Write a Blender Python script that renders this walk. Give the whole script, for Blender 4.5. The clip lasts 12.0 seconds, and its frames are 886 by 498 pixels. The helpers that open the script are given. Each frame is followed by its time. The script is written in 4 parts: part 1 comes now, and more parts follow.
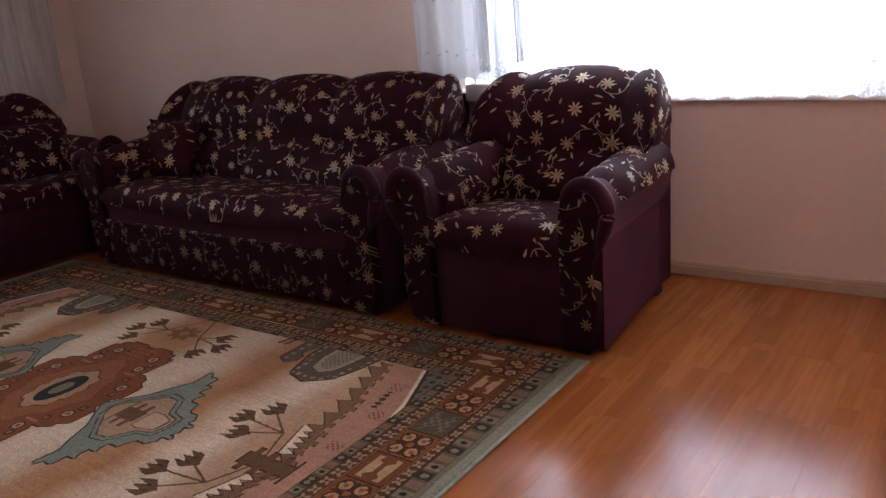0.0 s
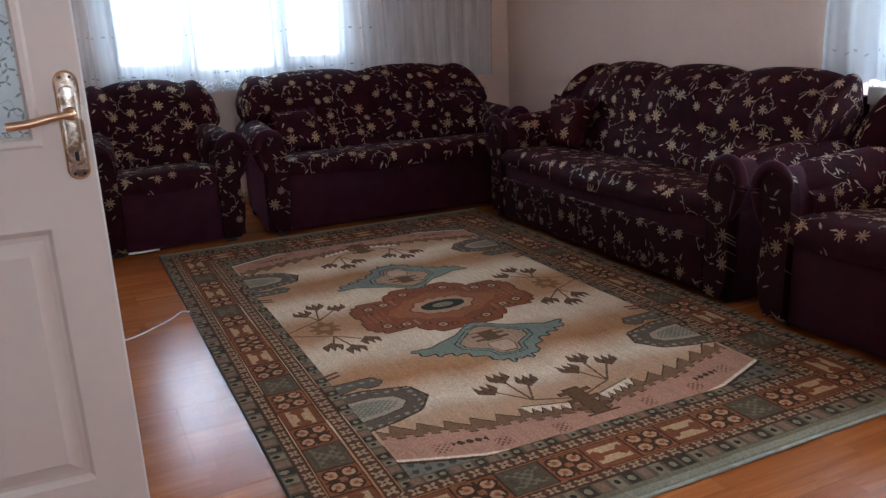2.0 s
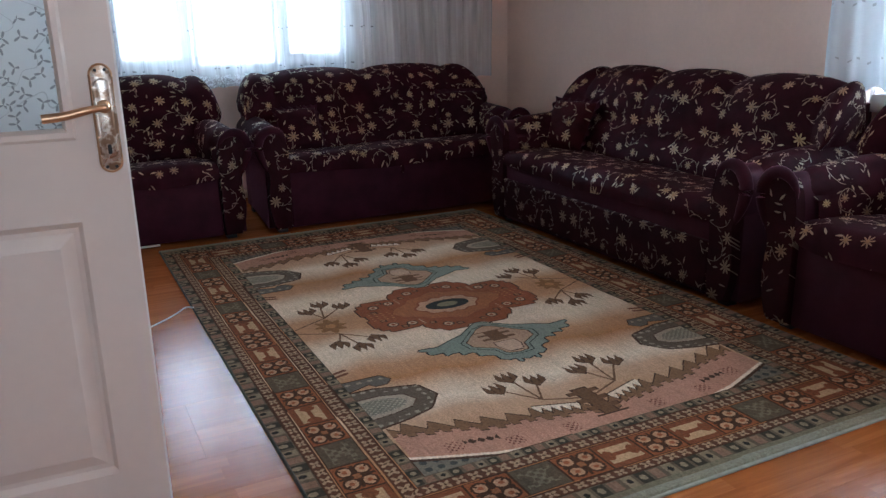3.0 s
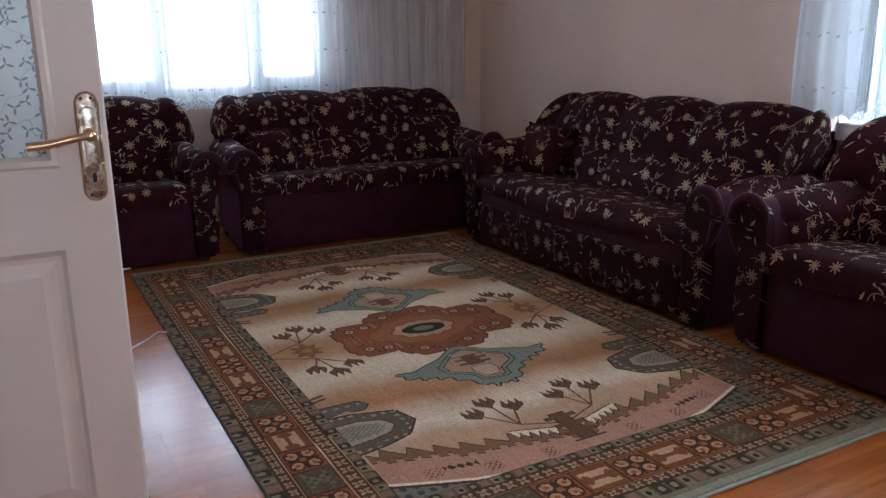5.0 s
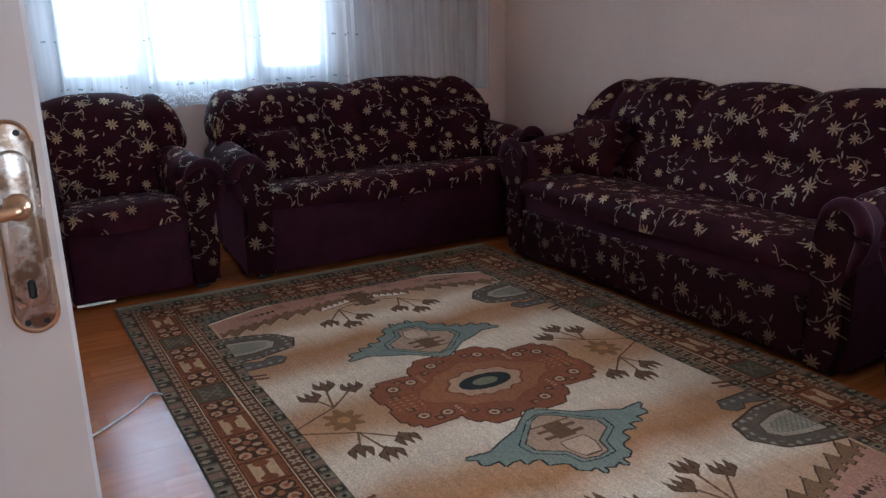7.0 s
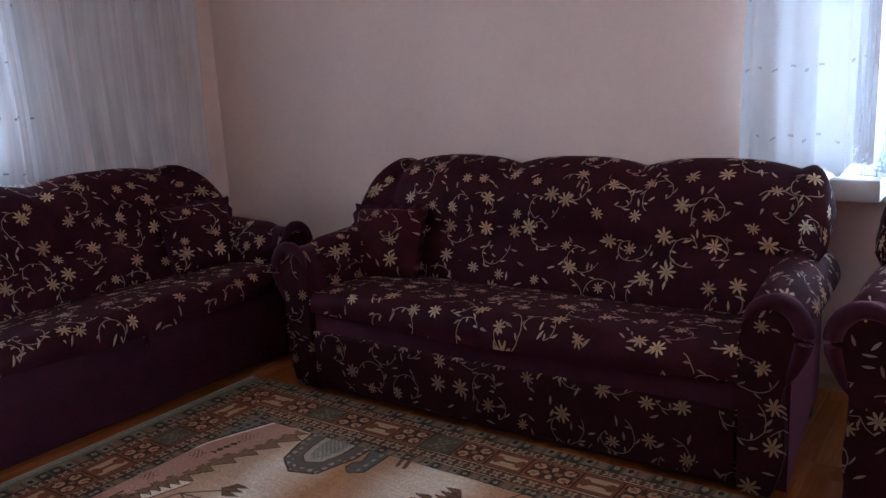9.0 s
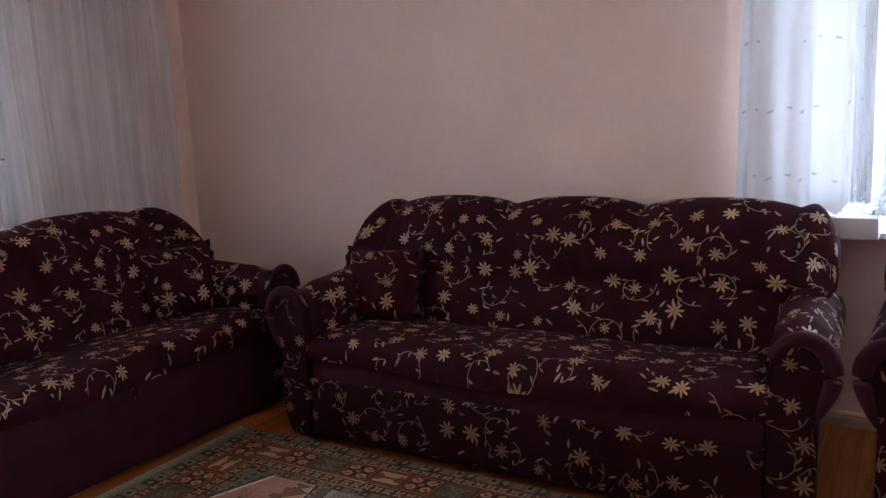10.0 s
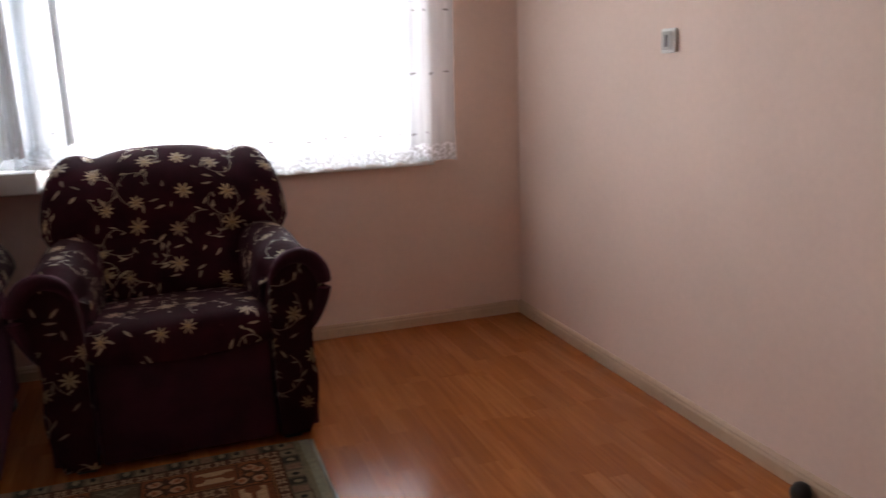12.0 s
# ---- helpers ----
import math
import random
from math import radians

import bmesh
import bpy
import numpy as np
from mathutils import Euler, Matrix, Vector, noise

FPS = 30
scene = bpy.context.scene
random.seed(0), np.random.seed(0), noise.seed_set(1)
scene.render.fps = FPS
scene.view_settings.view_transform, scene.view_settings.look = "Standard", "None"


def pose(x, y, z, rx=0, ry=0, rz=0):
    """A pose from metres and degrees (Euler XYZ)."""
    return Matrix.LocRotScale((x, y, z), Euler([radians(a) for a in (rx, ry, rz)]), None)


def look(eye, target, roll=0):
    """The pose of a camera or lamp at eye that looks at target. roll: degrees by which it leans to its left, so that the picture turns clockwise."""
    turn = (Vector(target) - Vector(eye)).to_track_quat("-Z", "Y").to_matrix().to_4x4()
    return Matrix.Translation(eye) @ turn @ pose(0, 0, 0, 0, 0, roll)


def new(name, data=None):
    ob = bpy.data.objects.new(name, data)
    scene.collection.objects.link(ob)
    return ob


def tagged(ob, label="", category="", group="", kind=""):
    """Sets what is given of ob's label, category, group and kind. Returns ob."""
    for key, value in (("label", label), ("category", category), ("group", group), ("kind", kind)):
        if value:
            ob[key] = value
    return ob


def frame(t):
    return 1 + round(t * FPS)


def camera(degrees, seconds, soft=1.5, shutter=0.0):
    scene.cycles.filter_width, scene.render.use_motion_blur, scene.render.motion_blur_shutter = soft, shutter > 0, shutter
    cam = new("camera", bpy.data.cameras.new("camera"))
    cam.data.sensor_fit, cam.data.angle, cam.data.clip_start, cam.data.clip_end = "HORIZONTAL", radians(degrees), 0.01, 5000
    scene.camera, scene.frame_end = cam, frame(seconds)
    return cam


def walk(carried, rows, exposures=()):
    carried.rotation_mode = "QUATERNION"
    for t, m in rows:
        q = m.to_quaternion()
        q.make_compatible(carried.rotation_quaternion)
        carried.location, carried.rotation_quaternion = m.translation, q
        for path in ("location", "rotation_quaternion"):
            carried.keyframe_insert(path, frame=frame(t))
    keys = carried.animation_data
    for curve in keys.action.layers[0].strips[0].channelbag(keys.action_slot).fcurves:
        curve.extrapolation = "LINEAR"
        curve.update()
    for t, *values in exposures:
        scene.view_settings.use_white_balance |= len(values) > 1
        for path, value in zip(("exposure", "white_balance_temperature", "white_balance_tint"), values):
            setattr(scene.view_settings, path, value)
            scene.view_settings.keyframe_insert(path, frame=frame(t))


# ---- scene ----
# ---------- camera ----------
cam = camera(58.0, 12.0, 1.4, 0.12)
PATH = [
    (0, (-0.093, 0.054, 1.218), (-1.231, 1.595, 0.645), -4.8),
    (0.5, (0.002, -0.009, 1.245), (-1.322, 1.381, 0.682), -4.4),
    (1, (0.086, -0.033, 1.251), (-1.439, 1.143, 0.711), -4.7),
    (1.5, (0.187, -0.04, 1.218), (-1.475, 0.937, 0.684), -3.3),
    (2, (0.217, -0.065, 1.22), (-1.523, 0.756, 0.676), -2.4),
    (2.5, (0.21, -0.103, 1.222), (-1.542, 0.695, 0.68), -1.8),
    (3, (0.191, -0.144, 1.221), (-1.536, 0.707, 0.677), -1.3),
    (5, (0.184, -0.176, 1.24), (-1.518, 0.75, 0.745), -0.6),
    (5.5, (0.136, -0.188, 1.227), (-1.564, 0.746, 0.741), -1.1),
    (6, (-0.034, -0.172, 1.198), (-1.692, 0.824, 0.689), -1.1),
    (6.5, (-0.32, -0.097, 1.238), (-1.986, 0.867, 0.696), -1.2),
    (6.7, (-0.433, -0.084, 1.231), (-2.115, 0.854, 0.691), -1.5),
    (8.3, (-1.371, 0.1, 1.283), (-2.779, 1.453, 0.847), -2.1),
    (8.5, (-1.472, 0.088, 1.295), (-2.745, 1.566, 0.854), -1.4),
    (9, (-1.695, 0.077, 1.302), (-2.832, 1.668, 0.882), -3.0),
    (9.5, (-1.873, 0.108, 1.313), (-2.999, 1.729, 0.992), -3.2),
    (10, (-1.941, -0.019, 1.309), (-2.953, 1.675, 0.981), -2.8),
    (10.5, (-1.948, -0.101, 1.31), (-2.823, 1.659, 0.942), -3.2),
    (11, (-1.912, -0.12, 1.297), (-2.524, 1.746, 0.919), -2.7),
    (11.4, (-1.82, -0.106, 1.33), (-2.009, 1.835, 0.886), -3.5),
    (11.5, (-1.758, -0.086, 1.3), (-1.834, 1.866, 0.865), -3.3),
    (11.7, (-1.65, -0.105, 1.264), (-1.498, 1.84, 0.822), -2.95),
    (11.8, (-1.622, -0.107, 1.243), (-1.337, 1.823, 0.803), -3.1),
    (12, (-1.592, -0.107, 1.198), (-0.955, 1.738, 0.759), -2.0),
]
EXPOSURES = [(0, 0.57, 6450, 26), (1.0, 0.55, 6550, 28), (1.5, 0.57, 6200, 20), (2.0, 0.80, 5700, 11), (2.5, 0.81, 5500, 8), (5.0, 0.65, 5650, 11),
             (6.5, 0.78, 5350, 8), (8.5, 0.96, 5400, 17), (9.0, 0.98, 5350, 18), (9.5, 1.00, 6450, 25), (10.0, 1.0, 5950, 22), (10.5, 1.06, 5600, 21),
             (11.0, 0.70, 5150, 17), (11.5, 0.40, 6000, 21), (12, -0.10, 7050, 23)]
walk(cam, [(t, look(eye, target, roll)) for t, eye, target, roll in PATH], EXPOSURES)

# ---------- plan ----------
WEST, EAST, NORTH, SOUTH, TOP = -5.72, 0.025, 3.41, -0.85, 2.6
HALL_E, HALL_S = 1.6, -2.0
WIN_N = (-2.42, -0.45, 0.80, 2.15)      # x0, x1, z0, z1
WIN_W = (0.26, 2.09, 0.90, 2.20)        # y0, y1, z0, z1
OPEN_E = (-0.60, 0.60, 2.08)            # y0, y1, height
OPEN_S = (-1.45, -0.63, 2.04)           # x0, x1, height

# ---------- light ----------
world = bpy.data.worlds.new("sky")
scene.world = world
world.use_nodes = True
wn = world.node_tree.nodes
sky = wn.new("ShaderNodeTexSky")
sky.sky_type, sky.sun_disc = "NISHITA", False
sky.sun_elevation, sky.sun_rotation = radians(48), radians(200)
wn["Background"].inputs["Strength"].default_value = 0.15
world.node_tree.links.new(sky.outputs[0], wn["Background"].inputs["Color"])

sun = bpy.data.lights.new("sun", "SUN")
sun.energy, sun.angle, sun.color = 2.5, radians(0.5), (1.0, 0.95, 0.88)
new("sun", sun).matrix_world = look((0, -6, 8), (0, 0, 0))


def window_light(name, m, width, height, power, colour):
    lamp = bpy.data.lights.new(name, "AREA")
    lamp.shape, lamp.size, lamp.size_y, lamp.energy, lamp.color = "RECTANGLE", width, height, power, colour
    ob = new(name, lamp)
    ob.matrix_world = m
    return ob


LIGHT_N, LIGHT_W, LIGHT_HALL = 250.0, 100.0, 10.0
window_light("window_light_north", look((-1.43, NORTH + 0.42, 1.60), (-1.43, 0, 1.45)), 3.6, 2.7, LIGHT_N, (0.86, 0.95, 1.0))
window_light("window_light_west", look((WEST - 0.42, 1.17, 1.6), (0, 1.17, 1.45)), 3.4, 2.7, LIGHT_W, (0.86, 0.95, 1.0))

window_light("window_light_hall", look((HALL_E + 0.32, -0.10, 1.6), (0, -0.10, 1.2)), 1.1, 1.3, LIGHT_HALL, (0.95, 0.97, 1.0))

# ---------- node helpers ----------


class Graph:
    """A material under construction."""

    def __init__(self, name):
        self.mat = bpy.data.materials.new(name)
        self.mat.use_nodes = True
        self.t = self.mat.node_tree
        self.bsdf = self.t.nodes["Principled BSDF"]

    def node(self, kind, **props):
        n = self.t.nodes.new(kind)
        for key, value in props.items():
            setattr(n, key, value)
        return n

    def put(self, socket, value):
        if isinstance(value, bpy.types.NodeSocket):
            self.t.links.new(value, socket)
        elif value is not None:
            socket.default_value = value

    def math(self, op, a, b=None, c=None, clamp=False):
        n = self.node("ShaderNodeMath", operation=op, use_clamp=clamp)
        for i, v in enumerate((a, b, c)):
            self.put(n.inputs[i], v)
        return n.outputs[0]

    def vec(self, op, a, b=None):
        n = self.node("ShaderNodeVectorMath", operation=op)
        self.put(n.inputs[0], a)
        if b is not None:
            self.put(n.inputs[3] if op == "SCALE" else n.inputs[1], b)
        return n.outputs[1] if op in ("LENGTH", "DOT_PRODUCT", "DISTANCE") else n.outputs[0]

    def split(self, v):
        return self.node_in("ShaderNodeSeparateXYZ", v).outputs

    def node_in(self, kind, v):
        n = self.node(kind)
        self.put(n.inputs[0], v)
        return n

    def join(self, x, y, z=0.0):
        n = self.node("ShaderNodeCombineXYZ")
        for i, v in enumerate((x, y, z)):
            self.put(n.inputs[i], v)
        return n.outputs[0]

    def coord(self, which="Object"):
        return self.node("ShaderNodeTexCoord").outputs[which]

    def noise(self, v, scale, detail=4.0, rough=0.55, distort=0.0):
        n = self.node("ShaderNodeTexNoise")
        self.put(n.inputs["Vector"], v)
        self.put(n.inputs["Scale"], scale)
        self.put(n.inputs["Detail"], detail)
        self.put(n.inputs["Roughness"], rough)
        self.put(n.inputs["Distortion"], distort)
        return n.outputs["Fac"]

    def voronoi(self, v, scale, randomness=1.0):
        n = self.node("ShaderNodeTexVoronoi", voronoi_dimensions="2D")
        self.put(n.inputs["Vector"], v)
        self.put(n.inputs["Scale"], scale)
        self.put(n.inputs["Randomness"], randomness)
        return n.outputs

    def mix(self, fac, a, b, blend="MIX"):
        n = self.node("ShaderNodeMix", data_type="RGBA", blend_type=blend)
        self.put(n.inputs[0], fac)
        self.put(n.inputs[6], a if isinstance(a, bpy.types.NodeSocket) else (*a, 1))
        self.put(n.inputs[7], b if isinstance(b, bpy.types.NodeSocket) else (*b, 1))
        return n.outputs[2]

    def span(self, v, a, b, c=0.0, d=1.0):
        n = self.node("ShaderNodeMapRange")
        for i, x in enumerate((v, a, b, c, d)):
            self.put(n.inputs[i], x)
        return n.outputs[0]

    def bump(self, height, strength=0.3, distance=0.01):
        n = self.node("ShaderNodeBump")
        self.put(n.inputs["Strength"], strength)
        self.put(n.inputs["Distance"], distance)
        self.put(n.inputs["Height"], height)
        self.put(self.bsdf.inputs["Normal"], n.outputs[0])

    def set(self, colour=None, rough=None, metal=None, sheen=None, spec=None, coat=None):
        for key, v in (("Base Color", colour), ("Roughness", rough), ("Metallic", metal), ("Sheen Weight", sheen), ("Specular IOR Level", spec), ("Coat Weight", coat)):
            if isinstance(v, tuple):
                v = (*v, 1)
            self.put(self.bsdf.inputs[key], v)
        return self.mat


def paint(name, colour, vary=0.05, rough=0.75, grain=220.0, bump=0.12):
    g = Graph(name)
    co = g.coord()
    blotch = g.span(g.noise(co, 1.6, 5), 0.3, 0.7, 1 - vary, 1 + vary)
    fine = g.span(g.noise(co, 45, 3), 0.3, 0.7, 1 - vary * 0.4, 1 + vary * 0.4)
    col = g.mix(1.0, colour, g.join(*(g.math("MULTIPLY", blotch, fine),) * 3), "MULTIPLY")
    g.bump(g.noise(co, grain, 2), bump, 0.002)
    return g.set(col, g.span(g.noise(co, 7, 3), 0.3, 0.7, rough - 0.08, rough + 0.06))


def velvet(name, colour):
    g = Graph(name)
    co = g.coord()
    nap = g.span(g.noise(co, 9, 4), 0.3, 0.7, 0.75, 1.3)
    fine = g.span(g.noise(co, 400, 2), 0.3, 0.7, 0.85, 1.15)
    col = g.mix(1.0, colour, g.join(*(g.math("MULTIPLY", nap, fine),) * 3), "MULTIPLY")
    g.bump(g.noise(co, 600, 2), 0.25, 0.001)
    g.put(g.bsdf.inputs["Sheen Roughness"], 0.35)
    g.put(g.bsdf.inputs["Sheen Tint"], (0.66, 0.22, 0.34, 1))
    return g.set(col, 0.72, sheen=0.26, spec=0.12)


def floral(name, ground, dim=1.0):
    """Woven upholstery: star flowers, leaves and curling vines on a dark ground."""
    g = Graph(name)
    uv = g.coord("UV")
    bend = g.vec("SCALE", g.vec("SUBTRACT", g.join(g.noise(uv, 9, 2), g.noise(g.vec("ADD", uv, (3.1, 7.7, 0.0)), 9, 2)), (0.5, 0.5, 0.0)), 0.022)
    wuv = g.vec("ADD", uv, bend)

    def cell(scale, shift, randomness):
        v = g.voronoi(g.vec("ADD", wuv, shift), scale, randomness)
        d = g.vec("SUBTRACT", g.vec("ADD", wuv, shift), v["Position"])
        x, y, _ = g.split(d)
        rnd = g.split(v["Color"])
        turn = g.math("MULTIPLY", rnd[0], 6.2832)
        r = g.vec("LENGTH", g.join(x, y))
        a = g.math("ADD", g.math("ARCTAN2", y, x), turn)
        return r, a, rnd

    def smooth(v, edge, width):
        return g.span(v, edge - width, edge + width, 1.0, 0.0)

    # star flowers of eight pointed petals round a small heart
    r, a, rnd = cell(7.0, (0.0, 0.0, 0.0), 0.66)
    lobe = g.math("ABSOLUTE", g.math("COSINE", g.math("MULTIPLY", a, 4.0)))
    size = g.span(rnd[1], 0.0, 1.0, 0.022, 0.036)
    rim = g.math("MULTIPLY", size, g.math("MULTIPLY_ADD", g.math("POWER", lobe, 1.6), 0.74, 0.26))
    flower = g.span(g.math("SUBTRACT", r, rim), -0.0015, 0.0015, 1.0, 0.0)
    heart = smooth(r, 0.0075, 0.0015)
    vein = g.math("MULTIPLY", g.span(lobe, 0.0, 0.42, 1.0, 0.0), flower)
    # pointed leaves, in sprigs along the vines
    r2, a2, rnd2 = cell(21.0, (0.53, 0.21, 0.0), 0.95)
    lx = g.math("MULTIPLY", r2, g.math("COSINE", a2))
    ly = g.math("MULTIPLY", r2, g.math("SINE", a2))
    leaf_d = g.math("ADD", g.math("POWER", g.math("DIVIDE", g.math("ABSOLUTE", lx), 0.0180), 1.2), g.math("POWER", g.math("DIVIDE", g.math("ABSOLUTE", ly), 0.0046), 1.6))
    sprig = g.math("ADD", rnd2[2], g.math("MULTIPLY", g.noise(uv, 7.0, 1), 0.9))
    leaf = g.math("MULTIPLY", g.span(leaf_d, 0.85, 1.15, 1.0, 0.0), g.math("GREATER_THAN", sprig, 1.20))
    # vines that curl inwards
    r3, a3, rnd3 = cell(5.1, (1.37, 2.9, 0.0), 0.75)
    around = g.math("MODULO", g.math("ADD", a3, 6.2832), 6.2832)
    radius = g.math("MULTIPLY_ADD", around, 0.0105, 0.030)
    offset = g.math("SUBTRACT", r3, radius)
    ring = g.math("ABSOLUTE", offset)
    # leaves that grow from the vines, by turns on either side
    nth = g.math("DIVIDE", around, 0.70)
    along = g.math("MULTIPLY", g.math("MULTIPLY", g.math("SUBTRACT", g.math("FRACT", nth), 0.5), 0.70), radius)
    flip = g.math("MULTIPLY_ADD", g.math("MODULO", g.math("FLOOR", nth), 2.0), 2.0, -1.0)
    out = g.math("SUBTRACT", g.math("MULTIPLY", offset, flip), 0.0105)
    p = g.math("ADD", g.math("MULTIPLY", along, 0.72), g.math("MULTIPLY", out, 0.69))
    q = g.math("SUBTRACT", g.math("MULTIPLY", out, 0.72), g.math("MULTIPLY", along, 0.69))
    bud = g.math("ADD", g.math("POWER", g.math("DIVIDE", g.math("ABSOLUTE", p), 0.0125), 1.2), g.math("POWER", g.math("DIVIDE", g.math("ABSOLUTE", q), 0.0036), 1.6))
    leaf = g.math("MAXIMUM", leaf, g.math("MULTIPLY", g.span(bud, 0.85, 1.15, 1.0, 0.0), g.math("LESS_THAN", around, 4.9)))
    vine = g.math("MULTIPLY", g.span(ring, 0.0008, 0.0020, 1.0, 0.0), g.math("LESS_THAN", around, 4.9))
    nap = g.span(g.noise(uv, 8, 4), 0.3, 0.7, 0.7, 1.35)
    base = g.mix(1.0, ground, g.join(nap, nap, nap), "MULTIPLY")
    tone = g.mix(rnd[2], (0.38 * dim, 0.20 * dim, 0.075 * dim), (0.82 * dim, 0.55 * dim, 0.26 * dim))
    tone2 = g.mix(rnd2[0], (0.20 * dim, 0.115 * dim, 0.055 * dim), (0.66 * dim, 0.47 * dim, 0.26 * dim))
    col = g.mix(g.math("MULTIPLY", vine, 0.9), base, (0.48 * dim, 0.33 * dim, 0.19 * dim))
    col = g.mix(leaf, col, tone2)
    col = g.mix(flower, col, tone)
    col = g.mix(g.math("MULTIPLY", vein, 0.55), col, ground)
    col = g.mix(heart, col, (0.50 * dim, 0.27 * dim, 0.06 * dim))
    thread = g.noise(g.vec("MULTIPLY", uv, (900.0, 300.0, 1.0)), 1.0, 2)
    raised = g.math("ADD", g.math("MAXIMUM", g.math("MAXIMUM", flower, leaf), vine), g.math("MULTIPLY", thread, 0.6))
    g.bump(raised, 0.35, 0.0015)
    lit = g.math("MAXIMUM", g.math("MAXIMUM", flower, leaf), vine)
    g.put(g.bsdf.inputs["Sheen Tint"], (0.7, 0.35, 0.42, 1))
    g.put(g.bsdf.inputs["Sheen Roughness"], 0.4)
    return g.set(col, g.span(lit, 0, 1, 0.70, 0.36), sheen=0.02, spec=g.span(lit, 0, 1, 0.06, 0.80))


def wood_floor(name):
    """Glossy three-strip laminate; every plank takes its own tone."""
    g = Graph(name)
    co = g.coord()
    rnd = g.node("ShaderNodeObjectInfo").outputs["Random"]
    x, y, z = g.split(co)
    strip = g.math("FLOOR", g.math("DIVIDE", g.math("ADD", x, 10.0), 0.065))
    shift = g.math("MULTIPLY", g.math("SINE", g.math("MULTIPLY_ADD", strip, 12.99, g.math("MULTIPLY", rnd, 47.0))), 3.7)
    block = g.math("FLOOR", g.math("DIVIDE", g.math("ADD", y, shift), 0.43))
    white = g.node("ShaderNodeTexWhiteNoise", noise_dimensions="3D")
    g.put(white.inputs["Vector"], g.join(strip, block, g.math("MULTIPLY", rnd, 91.0)))
    tone = white.outputs["Value"]
    grain_v = g.vec("ADD", g.vec("MULTIPLY", co, (38.0, 2.2, 1.0)), g.join(g.math("MULTIPLY", tone, 40.0), g.math("MULTIPLY", rnd, 60.0), 0.0))
    grain = g.noise(grain_v, 1.0, 6, 0.6, 0.6)
    fleck = g.noise(g.vec("MULTIPLY", co, (260.0, 9.0, 1.0)), 1.0, 3)
    col = g.mix(tone, (0.34, 0.098, 0.021), (0.48, 0.165, 0.043))
    col = g.mix(g.span(grain, 0.35, 0.7, 0.0, 0.75), col, (0.25, 0.066, 0.016))
    col = g.mix(g.span(fleck, 0.55, 0.75, 0.0, 0.30), col, (0.22, 0.060, 0.016))
    seam_x = g.math("ABSOLUTE", g.math("SUBTRACT", g.math("FRACT", g.math("DIVIDE", g.math("ADD", x, 10.0), 0.065)), 0.5))
    col = g.mix(g.span(seam_x, 0.488, 0.5, 0.0, 0.25), col, (0.20, 0.06, 0.018))
    g.bump(g.math("ADD", g.noise(co, 2.2, 2), g.math("MULTIPLY", grain, 0.04)), 0.10, 0.01)
    return g.set(col, g.span(g.noise(co, 2.5, 3), 0.3, 0.7, 0.17, 0.245), spec=0.34)


def tulle(name, thin=0.38, dense=0.54, glow=0.75, hem=0.9, stitched=1.0):
    """Thin net curtain with rows of small dark stitched sprigs."""
    g = Graph(name)
    uv = g.coord("UV")
    x, y, _ = g.split(uv)
    row = g.math("ABSOLUTE", g.math("SUBTRACT", g.math("FRACT", g.math("DIVIDE", g.math("ADD", y, 0.005), 0.265)), 0.5))
    wob = g.math("MULTIPLY", g.math("SUBTRACT", g.noise(g.vec("MULTIPLY", uv, (30.0, 6.0, 1.0)), 1.0, 2), 0.5), 0.05)
    gate = g.math("GREATER_THAN", g.noise(g.vec("MULTIPLY", uv, (9.0, 2.0, 1.0)), 1.0, 2), 0.46)
    dash = g.math("MULTIPLY", gate, g.math("LESS_THAN", g.math("ABSOLUTE", g.math("ADD", g.math("SUBTRACT", g.math("FRACT", g.math("DIVIDE", x, 0.083)), 0.5), 0.0)), 0.16))
    sprig = g.math("MULTIPLY", g.span(g.math("ABSOLUTE", g.math("ADD", row, wob)), 0.010, 0.022, stitched, 0.0), dash)
    lace = g.math("MULTIPLY", g.span(y, 0.07, 0.10, 1.0, 0.0), g.span(g.noise(uv, 60, 3), 0.40, 0.55, 0.0, 1.0))
    cloth = g.noise(g.vec("MULTIPLY", uv, (26.0, 1.2, 1.0)), 1.0, 2)
    col = g.mix(sprig, (0.83, 0.89, 0.93), (0.16, 0.16, 0.16))
    diffuse = g.node("ShaderNodeBsdfDiffuse")
    g.put(diffuse.inputs[0], col)
    trans = g.node("ShaderNodeBsdfTranslucent")
    g.put(trans.inputs[0], col)
    clear = g.node("ShaderNodeBsdfTransparent")
    half = g.node("ShaderNodeMixShader")
    g.put(half.inputs[0], glow)
    g.put(half.inputs[1], diffuse.outputs[0])
    g.put(half.inputs[2], trans.outputs[0])
    cover = g.node("ShaderNodeMixShader")
    opaque = g.math("MAXIMUM", g.math("MAXIMUM", g.span(cloth, 0.3, 0.7, thin, dense), sprig), g.math("MULTIPLY", lace, hem))
    g.put(cover.inputs[0], opaque)
    g.put(cover.inputs[1], clear.outputs[0])
    g.put(cover.inputs[2], half.outputs[0])
    out = g.t.nodes["Material Output"]
    g.t.links.new(cover.outputs[0], out.inputs[0])
    return g.mat


